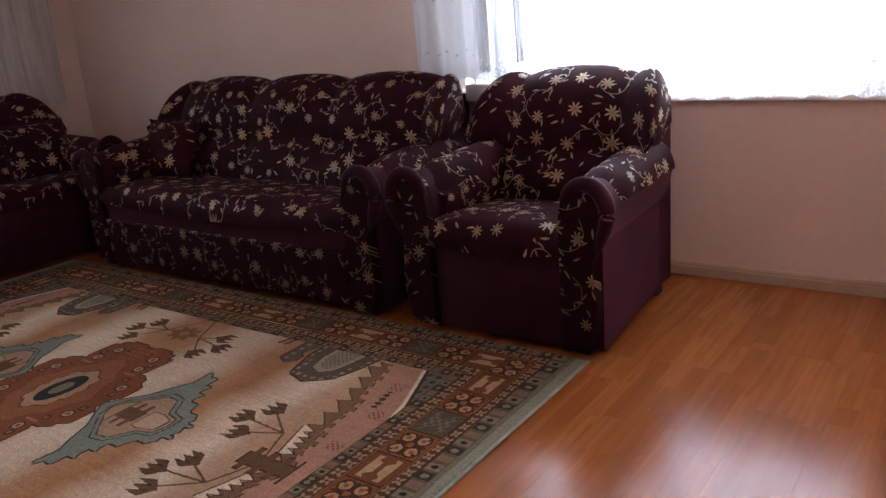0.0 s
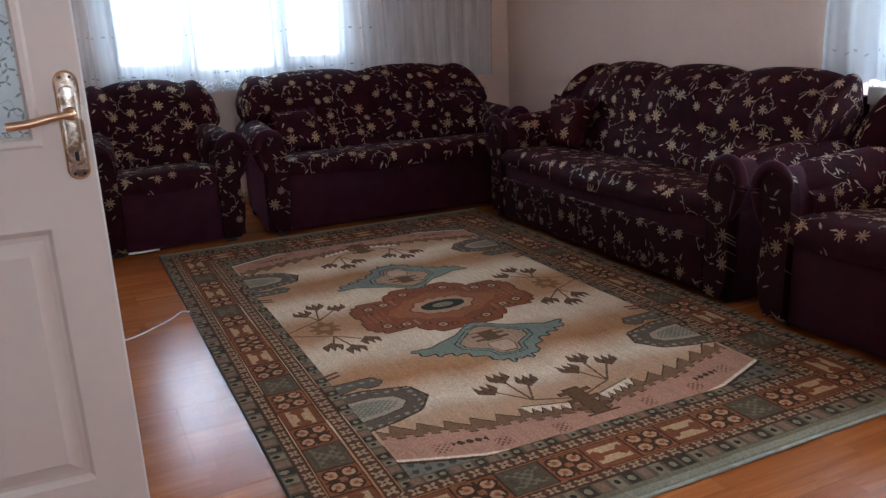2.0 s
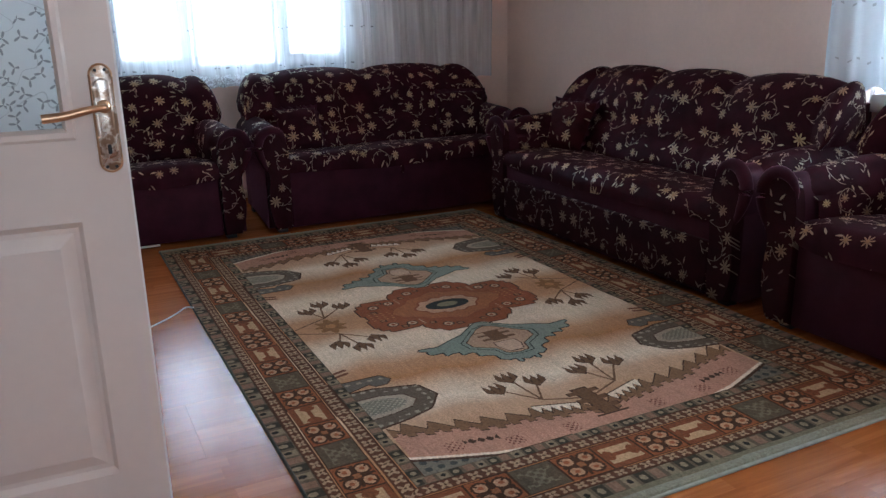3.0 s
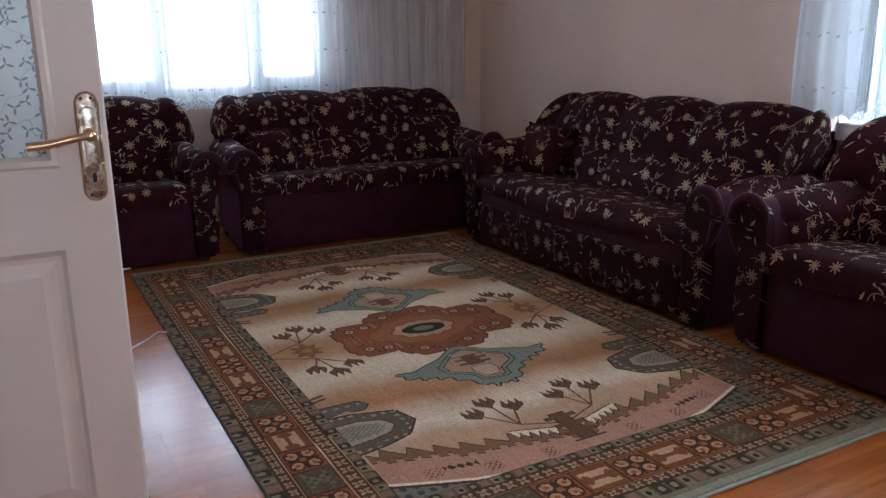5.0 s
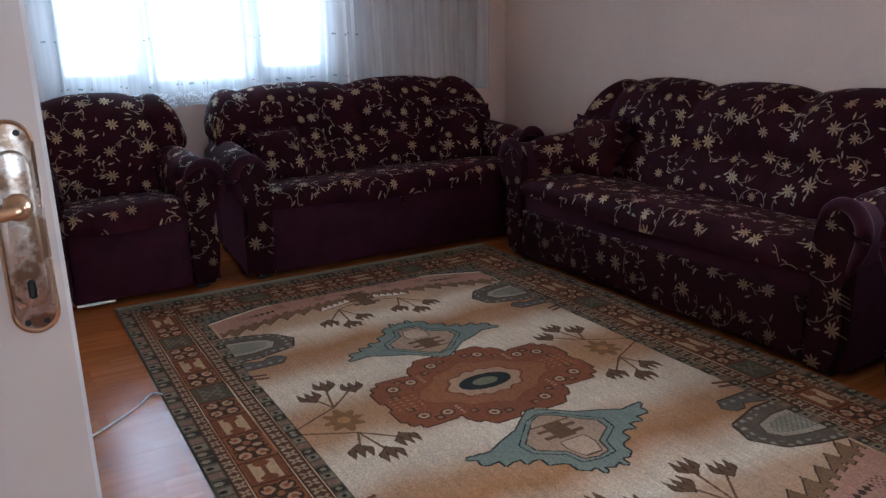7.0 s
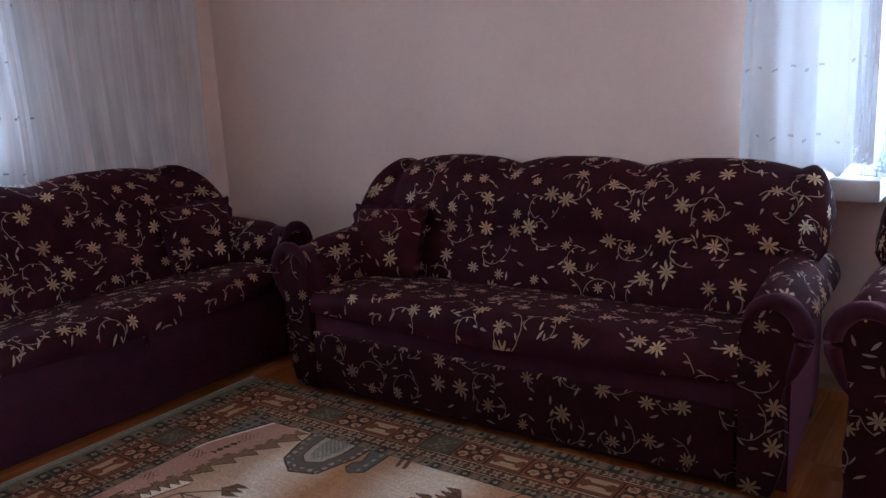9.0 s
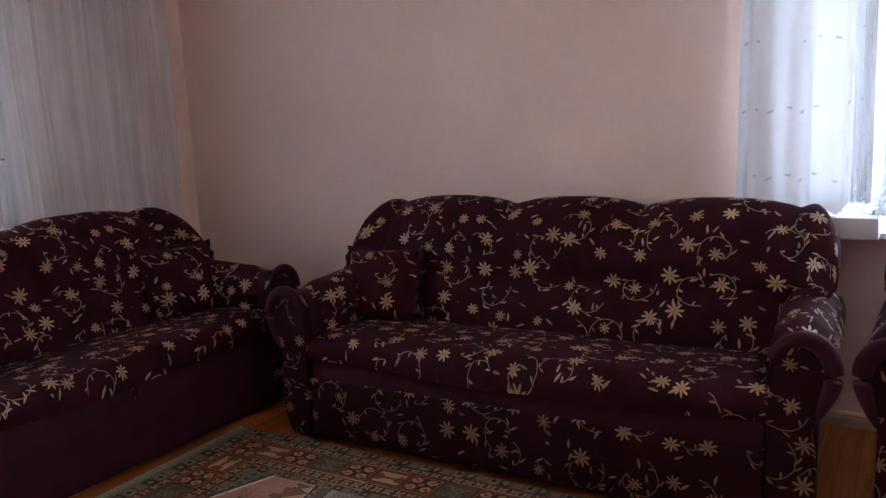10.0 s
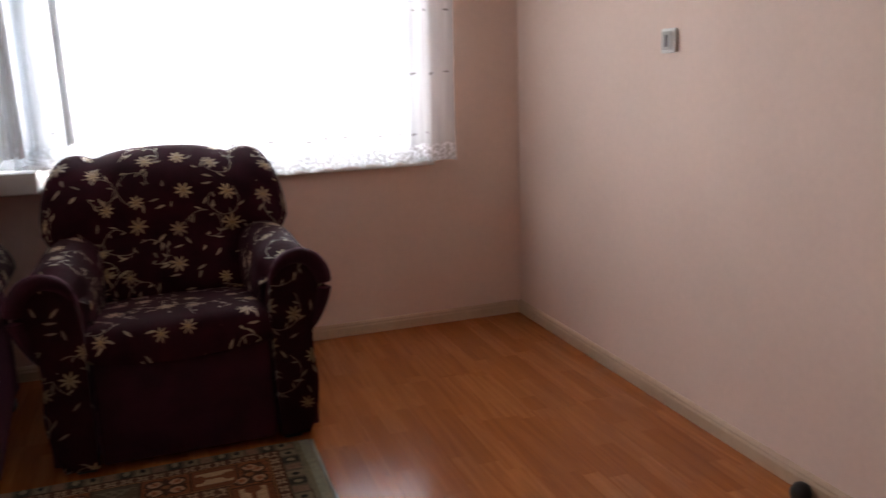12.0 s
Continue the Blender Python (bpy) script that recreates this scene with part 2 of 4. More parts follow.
def rug_pile(name):
    g = Graph(name)
    att = g.node("ShaderNodeAttribute", attribute_name="design")
    co = g.coord()
    tuft = g.span(g.noise(co, 420, 2), 0.25, 0.75, 0.60, 1.32)
    clump = g.span(g.noise(co, 120, 3, 0.7), 0.3, 0.7, 0.76, 1.24)
    streak = g.span(g.noise(g.vec("MULTIPLY", co, (7.0, 60.0, 1.0)), 1.0, 4), 0.3, 0.7, 0.90, 1.08)
    wear = g.span(g.noise(co, 2.3, 4), 0.3, 0.7, 0.90, 1.08)
    k = g.math("MULTIPLY", g.math("MULTIPLY", tuft, clump), g.math("MULTIPLY", streak, wear))
    col = g.mix(1.0, att.outputs["Color"], g.join(k, k, k), "MULTIPLY")
    g.bump(g.noise(co, 420, 2), 0.6, 0.004)
    return g.set(col, 0.95, sheen=0.02, spec=0.06)


def frosted(name):
    """Cast glass with a bamboo-leaf relief."""
    g = Graph(name)
    uv = g.coord("UV")
    v = g.voronoi(uv, 44.0, 1.0)
    d = g.vec("SUBTRACT", uv, v["Position"])
    x, y, _ = g.split(d)
    rnd = g.split(v["Color"])
    a = g.math("ADD", g.math("ARCTAN2", y, x), g.math("MULTIPLY", rnd[0], 6.2832))
    r = g.vec("LENGTH", g.join(x, y))
    star = g.math("MULTIPLY", 0.0135, g.math("POWER", g.math("ABSOLUTE", g.math("COSINE", g.math("MULTIPLY", a, 1.5))), 6.0))
    leaf = g.math("MULTIPLY", g.span(g.math("SUBTRACT", r, star), -0.0012, 0.0006, 1.0, 0.0), g.math("GREATER_THAN", rnd[1], 0.25))
    twig_n = g.noise(uv, 11, 1)
    twig = g.span(g.math("ABSOLUTE", g.math("SUBTRACT", twig_n, 0.5)), 0.002, 0.005, 1.0, 0.0)
    mark = g.math("MAXIMUM", leaf, g.math("MULTIPLY", twig, 0.45))
    col = g.mix(mark, (0.78, 0.87, 0.88), (0.24, 0.29, 0.30))
    g.bump(g.math("ADD", mark, g.math("MULTIPLY", g.noise(uv, 240, 2), 0.4)), 0.5, 0.001)
    g.put(g.bsdf.inputs["Transmission Weight"], 0.55)
    return g.set(col, 0.42)


def brass(name):
    g = Graph(name)
    co = g.coord()
    worn = g.noise(co, 28, 4)
    col = g.mix(g.span(worn, 0.46, 0.54), (0.62, 0.55, 0.47), (0.26, 0.17, 0.11))
    return g.set(col, g.span(worn, 0.3, 0.7, 0.20, 0.42), metal=0.9)


def plain(name, colour, rough=0.5, metal=0.0, vary=0.06):
    g = Graph(name)
    n = g.span(g.noise(g.coord(), 30, 4), 0.3, 0.7, 1 - vary, 1 + vary)
    return g.set(g.mix(1.0, colour, g.join(n, n, n), "MULTIPLY"), rough, metal)


def window_glass(name):
    g = Graph(name)
    clear = g.node("ShaderNodeBsdfTransparent")
    gloss = g.node("ShaderNodeBsdfGlossy")
    g.put(gloss.inputs["Roughness"], 0.02)
    fres = g.node("ShaderNodeFresnel")
    both = g.node("ShaderNodeMixShader")
    g.put(both.inputs[0], fres.outputs[0])
    g.put(both.inputs[1], clear.outputs[0])
    g.put(both.inputs[2], gloss.outputs[0])
    g.t.links.new(both.outputs[0], g.t.nodes["Material Output"].inputs[0])
    return g.mat


WALL = paint("wall_paint", (0.80, 0.610, 0.510))
CEILING = paint("ceiling_paint", (0.82, 0.79, 0.75))
DOOR_PAINT = paint("door_paint", (0.72, 0.64, 0.57), 0.03, 0.42, 60, 0.04)
EDGE_PAINT = paint("door_edge_paint", (0.82, 0.80, 0.77), 0.03, 0.4, 60, 0.04)
SKIRT = paint("skirting", (0.56, 0.39, 0.26), 0.10, 0.45, 60, 0.04)
FLOOR = wood_floor("laminate")
UNDER = plain("underlay", (0.08, 0.035, 0.015), 0.7)
VELVET = velvet("burgundy_velvet", (0.033, 0.0053, 0.0118))
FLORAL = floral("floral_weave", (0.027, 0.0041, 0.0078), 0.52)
# same weave with darker ground and flowers: shade coloured into the front faces
FLORAL_SHADED = floral("floral_weave_shaded", (0.021, 0.0038, 0.0060), 0.27)
FLORAL_RED = floral("red_floral_weave", (0.036, 0.0052, 0.0080), 0.44)
RED_CLOTH = velvet("red_velvet", (0.055, 0.007, 0.010))
TULLE = tulle("net_curtain")
TULLE_THICK = tulle("gathered_net_curtain", 0.98, 1.0, 0.06, 0.9, 0.4)
TULLE_DOUBLE = tulle("doubled_net_curtain", 0.55, 0.68, 0.35, 0.9, 0.3)
TULLE_LONG = tulle("long_net_curtain", 0.46, 0.60, 0.4, 0.0, 0.0)
PVC = plain("white_pvc", (0.80, 0.81, 0.82), 0.3, 0.0, 0.03)
MARBLE = plain("white_sill", (0.80, 0.79, 0.77), 0.25)
GLASS = window_glass("window_glass")
RUG = rug_pile("rug_pile")
RUG_EDGE = plain("rug_binding", (0.30, 0.31, 0.25), 0.9, 0.0, 0.2)
FROST = frosted("patterned_glass")
BRASS = brass("worn_brass")
GILT = plain("rubbed_gilt", (0.62, 0.40, 0.24), 0.28, 0.9, 0.25)
BLACK = plain("black_plastic", (0.015, 0.013, 0.012), 0.5)
WHITE = plain("white_plastic", (0.75, 0.73, 0.68), 0.35)
CABLE = plain("cable_white", (0.70, 0.66, 0.60), 0.4)
GROUND = paint("outdoor_ground", (0.62, 0.60, 0.54), 0.1, 0.9)


def glowing_sky(name):
    g = Graph(name)
    g.put(g.bsdf.inputs["Emission Color"], (0.92, 0.97, 1.0, 1))
    g.put(g.bsdf.inputs["Emission Strength"], g.span(g.noise(g.coord(), 0.15, 3), 0.3, 0.7, 2.6, 3.4))
    return g.set((0.8, 0.8, 0.8), 0.9)


HAZE = glowing_sky("bright_haze")

# ---------- mesh helpers ----------


def finish(name, bm, material, smooth=True):
    me = bpy.data.meshes.new(name)
    bmesh.ops.recalc_face_normals(bm, faces=bm.faces)
    bm.to_mesh(me)
    bm.free()
    me.materials.append(material)
    if smooth:
        me.shade_smooth()
        me.set_sharp_from_angle(angle=radians(40))
    return new(name, me)


def part(name, bm, material, parent, label="", smooth=True):
    ob = finish(name, bm, material, smooth)
    ob.parent = parent
    return tagged(ob, label)


def thing(name, label, category, m=None, group="", kind=""):
    ob = new(name)
    ob.empty_display_size = 0.1
    if m is not None:
        ob.matrix_world = m
    return tagged(ob, label, category, group, kind)


def box(x0, x1, y0, y1, z0, z1, bevel=0.0, segments=2, bm=None):
    bm = bm or bmesh.new()
    made = bmesh.ops.create_cube(bm, size=1.0, matrix=Matrix.Translation(((x0 + x1) / 2, (y0 + y1) / 2, (z0 + z1) / 2)) @ Matrix.Diagonal((x1 - x0, y1 - y0, z1 - z0, 1)))
    if bevel:
        edges = {e for v in made["verts"] for e in v.link_edges}
        bmesh.ops.bevel(bm, geom=list(edges), offset=bevel, segments=segments, affect="EDGES", profile=0.5)
    return bm


def sheet(f, nu, nv, uv=None, thick=0.0):
    """A grid of quads over f(u, v), u and v from 0 to 1; uv gives metres of cloth."""
    bm = bmesh.new()
    rows = [[bm.verts.new(f(i / nu, j / nv)) for j in range(nv + 1)] for i in range(nu + 1)]
    lay = bm.loops.layers.uv.new("UVMap")
    for i in range(nu):
        for j in range(nv):
            q = bm.faces.new((rows[i][j], rows[i + 1][j], rows[i + 1][j + 1], rows[i][j + 1]))
            if uv:
                for loop, (a, b) in zip(q.loops, ((i, j), (i + 1, j), (i + 1, j + 1), (i, j + 1))):
                    loop[lay].uv = uv(a / nu, b / nv)
    return bm


def prism(outline, y0, y1, bevel=0.0, shift=(0.0, 0.0)):
    """An outline in x and z, extruded from y0 to y1; cloth coordinates from x and z."""
    bm = bmesh.new()
    front = [bm.verts.new((x, y0, z)) for x, z in outline]
    back = [bm.verts.new((x, y1, z)) for x, z in outline]
    n = len(outline)
    a = bm.faces.new(front)
    b = bm.faces.new(list(reversed(back)))
    for i in range(n):
        bm.faces.new((front[i], back[i], back[(i + 1) % n], front[(i + 1) % n]))
    if bevel:
        bmesh.ops.bevel(bm, geom=[e for face in (a,) for e in face.edges], offset=bevel, segments=3, affect="EDGES", profile=0.5)
    lay = bm.loops.layers.uv.new("UVMap")
    for face in bm.faces:
        for loop in face.loops:
            c = loop.vert.co
            loop[lay].uv = (c.x + shift[0], c.z + 0.6 * (c.y - y0) + shift[1])
    return bm


def tube(points, radius, sides=10, closed=False):
    bm = bmesh.new()
    pts = [Vector(p) for p in points]
    rings = []
    for i, p in enumerate(pts):
        a, b = pts[max(i - 1, 0)], pts[min(i + 1, len(pts) - 1)]
        t = (b - a).normalized()
        side = t.cross(Vector((0, 0, 1)))
        if side.length < 1e-3:
            side = t.cross(Vector((0, 1, 0)))
        side.normalize()
        up = side.cross(t)
        r = radius(i / (len(pts) - 1)) if callable(radius) else radius
        rings.append([bm.verts.new(p + r * (math.cos(2 * math.pi * k / sides) * side + math.sin(2 * math.pi * k / sides) * up)) for k in range(sides)])
    for r0, r1 in zip(rings, rings[1:]):
        for k in range(sides):
            bm.faces.new((r0[k], r0[(k + 1) % sides], r1[(k + 1) % sides], r1[k]))
    bm.faces.new(list(reversed(rings[0])))
    bm.faces.new(rings[-1])
    return bm


def curve(points, n):
    """n + 1 points on a Catmull-Rom curve through the points."""
    p = [np.array(q, float) for q in points]
    p = [2 * p[0] - p[1], *p, 2 * p[-1] - p[-2]]
    out = []
    for k in range(n + 1):
        s = k / n * (len(p) - 3)
        i = min(int(s), len(p) - 4)
        f = s - i
        a, b, c, d = p[i:i + 4]
        out.append(0.5 * (2 * b + (c - a) * f + (2 * a - 5 * b + 4 * c - d) * f * f + (3 * b - a - 3 * c + d) * f ** 3))
    return out


def lengths(pts):
    s = [0.0]
    for a, b in zip(pts, pts[1:]):
        s.append(s[-1] + float(np.linalg.norm(np.array(b) - np.array(a))))
    return s


# ---------- the shell of the place ----------


def wall(name, boxes, label):
    bm = bmesh.new()
    for b in boxes:
        box(*b, bm=bm)
    ob = finish(name, bm, WALL, False)
    return tagged(ob, label, "wall", kind="structure")


T = 0.15
x0, x1, z0, z1 = WIN_N
wall("wall_north", [(WEST - T, x0, NORTH, NORTH + T, 0, TOP), (x1, HALL_E + T, NORTH, NORTH + T, 0, TOP), (x0, x1, NORTH, NORTH + T, 0, z0), (x0, x1, NORTH, NORTH + T, z1, TOP)], "pale peach painted plaster wall with a wide window")
y0, y1, z0, z1 = WIN_W
wall("wall_west", [(WEST - T, WEST, HALL_S, y0, 0, TOP), (WEST - T, WEST, y1, NORTH, 0, TOP), (WEST - T, WEST, y0, y1, 0, z0), (WEST - T, WEST, y0, y1, z1, TOP)], "pale peach painted plaster wall with a three-part window")
y0, y1, h = OPEN_E
wall("wall_east", [(EAST, EAST + T, SOUTH - T, y0, 0, TOP), (EAST, EAST + T, y1, NORTH, 0, TOP), (EAST, EAST + T, y0, y1, h, TOP)], "bare pale peach painted plaster wall")
x0, x1, h = OPEN_S
wall("wall_south", [(WEST, x0, SOUTH - T, SOUTH, 0, TOP), (x1, EAST, SOUTH - T, SOUTH, 0, TOP), (x0, x1, SOUTH - T, SOUTH, h, TOP)], "pale peach painted plaster wall with a doorway")
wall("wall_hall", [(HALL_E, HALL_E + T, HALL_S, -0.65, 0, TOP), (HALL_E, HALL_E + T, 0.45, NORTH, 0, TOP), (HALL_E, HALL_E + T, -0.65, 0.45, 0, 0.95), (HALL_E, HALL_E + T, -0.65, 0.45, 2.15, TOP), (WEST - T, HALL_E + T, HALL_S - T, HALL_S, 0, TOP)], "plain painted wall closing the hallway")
tagged(finish("ceiling", box(WEST - T, HALL_E + T, HALL_S - T, NORTH + T, TOP, TOP + 0.12), CEILING, False), "plain white painted ceiling", "ceiling", kind="structure")
floor = tagged(finish("floor", box(WEST - T, HALL_E + T, HALL_S - T, NORTH + T, -0.12, -0.009), UNDER, False), "glossy orange-brown laminate floor in three-strip planks", "floor", kind="structure")


def skirting(name, x0, y0, x1, y1, nx, ny):
    """A moulded board along a wall from one end to the other; nx, ny point into the room."""
    prof = [(0, 0), (0.016, 0), (0.016, 0.038), (0.012, 0.046), (0.012, 0.052), (0.006, 0.060), (0, 0.062)]
    bm = bmesh.new()
    a = [bm.verts.new((x0 + nx * d, y0 + ny * d, z)) for d, z in prof]
    b = [bm.verts.new((x1 + nx * d, y1 + ny * d, z)) for d, z in prof]
    n = len(prof)
    for i in range(n):
        bm.faces.new((a[i], a[(i + 1) % n], b[(i + 1) % n], b[i]))
    bm.faces.new(a)
    bm.faces.new(list(reversed(b)))
    return tagged(finish(name, bm, SKIRT, False), "beige moulded skirting board along the wall", "skirting", kind="structure")


skirting("baseboard", WEST + 0.02, NORTH, EAST - 0.02, NORTH, 0, -1)
skirting("baseboard", EAST, OPEN_E[1], EAST, NORTH, -1, 0)
skirting("baseboard", WEST, SOUTH, WEST, NORTH, 1, 0)
skirting("baseboard", WEST + 0.02, SOUTH, OPEN_S[0] - 0.09, SOUTH, 0, 1)


# ---------- windows ----------
def frame_ring(w, h, bar, depth, bm=None):
    """A rectangular frame in x and z round the origin's corner, depth along y."""
    bm = bm or bmesh.new()
    for b in ((0, bar, 0, h), (w - bar, w, 0, h), (bar, w - bar, 0, bar), (bar, w - bar, h - bar, h)):
        box(b[0], b[1], 0, depth, b[2], b[3], 0.004, 1, bm)
    return bm


def window(name, m, w, h, panes, label, opened=None, rim=0.055):
    """panes: (x0, x1, z0, sash bar). The frame stands at m's origin, width along x, outside along y."""
    root = thing(name, label, "window", m, kind="structure")
    part("window_frame", frame_ring(w, h, rim, 0.07), PVC, root)
    for i, (a, b, c, bar) in enumerate(panes):
        sash = part("sash", frame_ring(b - a, h - rim - c, bar, 0.055), PVC, root)
        sash.location = (a, -0.012, c)
        if opened == i:
            sash.rotation_euler = (0, 0, radians(-31))
        pane = part("pane", box(bar, b - a - bar, 0.022, 0.028, bar, h - rim - c - bar), GLASS, sash, smooth=False)
        pane.visible_shadow = False
    return root


x0, x1, z0, z1 = WIN_N
window("window_1", pose(x0, NORTH + 0.07, z0), x1 - x0, z1 - z0, [(0.03, 0.46, 0.075, 0.055), (0.47, x1 - x0 - 0.03, 0.03, 0.022)], "wide white plastic window behind net curtain, one sash ajar", 0, 0.03)
y0, y1, z0, z1 = WIN_W
window("window_2", pose(WEST - 0.04, y0, z0, 0, 0, 90), y1 - y0, z1 - z0, [(0.055, 0.60, 0.045, 0.078), (0.61, 1.21, 0.045, 0.030), (1.22, y1 - y0 - 0.055, 0.045, 0.085)], "white plastic three-part window behind net curtain")
tagged(finish("window_sill", box(WIN_N[0] - 0.02, WIN_N[1] + 0.03, NORTH - 0.05, NORTH + 0.04, 0.772, 0.80, 0.006), MARBLE), "white window sill board", "sill", kind="structure")
tagged(finish("window_sill", box(WEST - 0.04, WEST + 0.05, WIN_W[0] - 0.03, WIN_W[1] + 0.03, 0.872, 0.90, 0.006), MARBLE), "white window sill board", "sill", kind="structure")


tagged(finish("ledge_1", box(-2.22, -2.046, NORTH - 0.20, NORTH - 0.052, 0.792, 0.872, 0.008), PVC), "white boxed ledge at the window corner", "ledge", kind="structure")


# ---------- curtains ----------
def smoothstep(a, b, x):
    t = min(max((x - a) / (b - a), 0.0), 1.0)
    return t * t * (3 - 2 * t)


def net_curtain(label, m, width, bottom, top, folds, amp, lift, push, seed, cloth=None, scallop=0.014, flare=0.0):
    """Hangs in x and z; +y is away from the window. lift and push are functions of x: the hem's rise, the cloth's bulge."""
    rnd = random.Random(seed)
    ph = [rnd.uniform(0, 6.28) for _ in range(5)]

    def f(u, v):
        x = u * width
        wave = math.sin(folds * x + ph[0] + 0.9 * math.sin(3.1 * x + ph[1])) + 0.22 * math.sin(2.3 * folds * x + ph[2] + math.sin(5 * x))
        hem = bottom + lift(x) + scallop * abs(math.sin(x * 28 + ph[3]))
        z = hem + (top - hem) * v
        sway = 0.02 * math.sin(2.0 * v * 3 + x * 4 + ph[4]) * (1 - v)
        return (x * (1 + flare * (1 - v)) + 0.012 * math.cos(folds * x + ph[1]), amp * wave * (0.75 + 0.25 * (1 - v)) + push(x) * (1 - 0.55 * v) + sway, z)

    bm = sheet(f, int(width * 110), 26, lambda u, v: (u * width * 1.6, v * (top - bottom)))
    root = finish("net_curtain", bm, cloth or TULLE)
    root.matrix_world = m
    return tagged(root, label, "curtain")


net_curtain("white net curtain with stitched sprigs and lace hem", pose(-0.345, NORTH - 0.105, 0, 0, 0, 180), 1.78, 0.785, 2.45, 42, 0.014,
            lambda x: 0.10 * smoothstep(1.45, 1.62, x), lambda x: 0.10 * smoothstep(1.35, 1.55, x), 3)
net_curtain("white net curtain gathered in deep folds", pose(-2.075, NORTH - 0.095, 0, 0, 0, 180), 0.46, 0.84, 2.45, 40, 0.024,
            lambda x: 0.03 + 0.05 * smoothstep(0.12, 0.0, x), lambda x: 0.12 * (1 - smoothstep(0.02, 0.20, x)), 5, TULLE_THICK, 0.03, 0.06)
net_curtain("narrow hanging fold of white net curtain", pose(-1.892, NORTH - 0.20, 0, 0, 0, 180), 0.042, 0.96, 2.45, 120, 0.012,
            lambda x: 0.0, lambda x: 0.0, 6, TULLE_THICK, 0.01)
net_curtain("doubled net curtain over the open sash", pose(-1.93, NORTH - 0.16, 0, 0, 0, 180), 0.20, 0.90, 2.45, 50, 0.014,
            lambda x: 0.0, lambda x: 0.0, 9, TULLE_DOUBLE, 0.02)
net_curtain("sheer white net curtain over the three-part window", pose(WEST + 0.11, -0.15, 0, 0, 0, 90), 2.33, 0.815, 2.45, 40, -0.026, lambda x: 0.0, lambda x: 0.0, 8)
net_curtain("long white net curtain in even folds beside sofas", pose(WEST + 0.12, 2.12, 0, 0, 0, 90), 1.08, 0.80, 2.45, 46, -0.040, lambda x: 0.0, lambda x: 0.0, 11, TULLE_LONG, 0.004)

# ---------- upholstery ----------
ARM = [(0.0, 0.03), (0.0, 0.30), (-0.004, 0.46), (0.004, 0.545), (0.032, 0.612), (0.088, 0.642), (0.142, 0.628), (0.178, 0.578), (0.180, 0.518), (0.158, 0.452), (0.136, 0.40), (0.126, 0.35), (0.136, 0.27), (0.140, 0.20), (0.128, 0.11), (0.102, 0.03)]


def arm_outline(sign, inner, shrink=0.0, n=44):
    """The violin-shaped front of an arm, from the inner foot over the scroll to the outer foot."""
    pts = curve(ARM, n)
    cx, cz = 0.085, 0.33
    out = []
    for o, z in pts:
        k = 1 - shrink / 0.1
        out.append((sign * (inner + cx + (o - cx) * k), max(0.03, cz + (z - cz) * (1 - shrink / 0.32))))
    return out


def lobed_top(x, seams, end, peak, square=4.5):
    """Height of the back's scalloped edge, and how far the wing swings forward, at x."""
    seam = peak - 0.036
    if abs(x) <= seams[-1]:
        for a, b in zip(seams, seams[1:]):
            if a <= x <= b:
                s = (2 * x - a - b) / (b - a)
                return seam + 0.036 * (1 - abs(s) ** 2.6), 0.0, 1 - s * s
    t = min((abs(x) - seams[-1]) / (end - seams[-1]), 1.0)
    rise = 0.020 * math.sin(math.pi * min(t * 1.05, 1.0)) ** 0.7
    drop = (seam - 0.62) * (1 - math.sqrt(max(0.0, 1 - t ** square)))
    return seam + rise - drop, 0.11 * t ** 1.8, 1 - abs(2 * t - 1) ** 2


BACK = [(0.465, 0.34), (0.475, 0.46), (0.520, 0.575), (0.582, 0.640), (0.580, 0.700), (0.605, 0.80), (0.665, 0.885), (0.735, 0.932), (0.80, 0.950), (0.86, 0.922), (0.885, 0.84)]
SEAT = [(0.012, 0.372), (0.002, 0.405), (0.016, 0.438), (0.075, 0.460), (0.30, 0.456), (0.60, 0.425)]


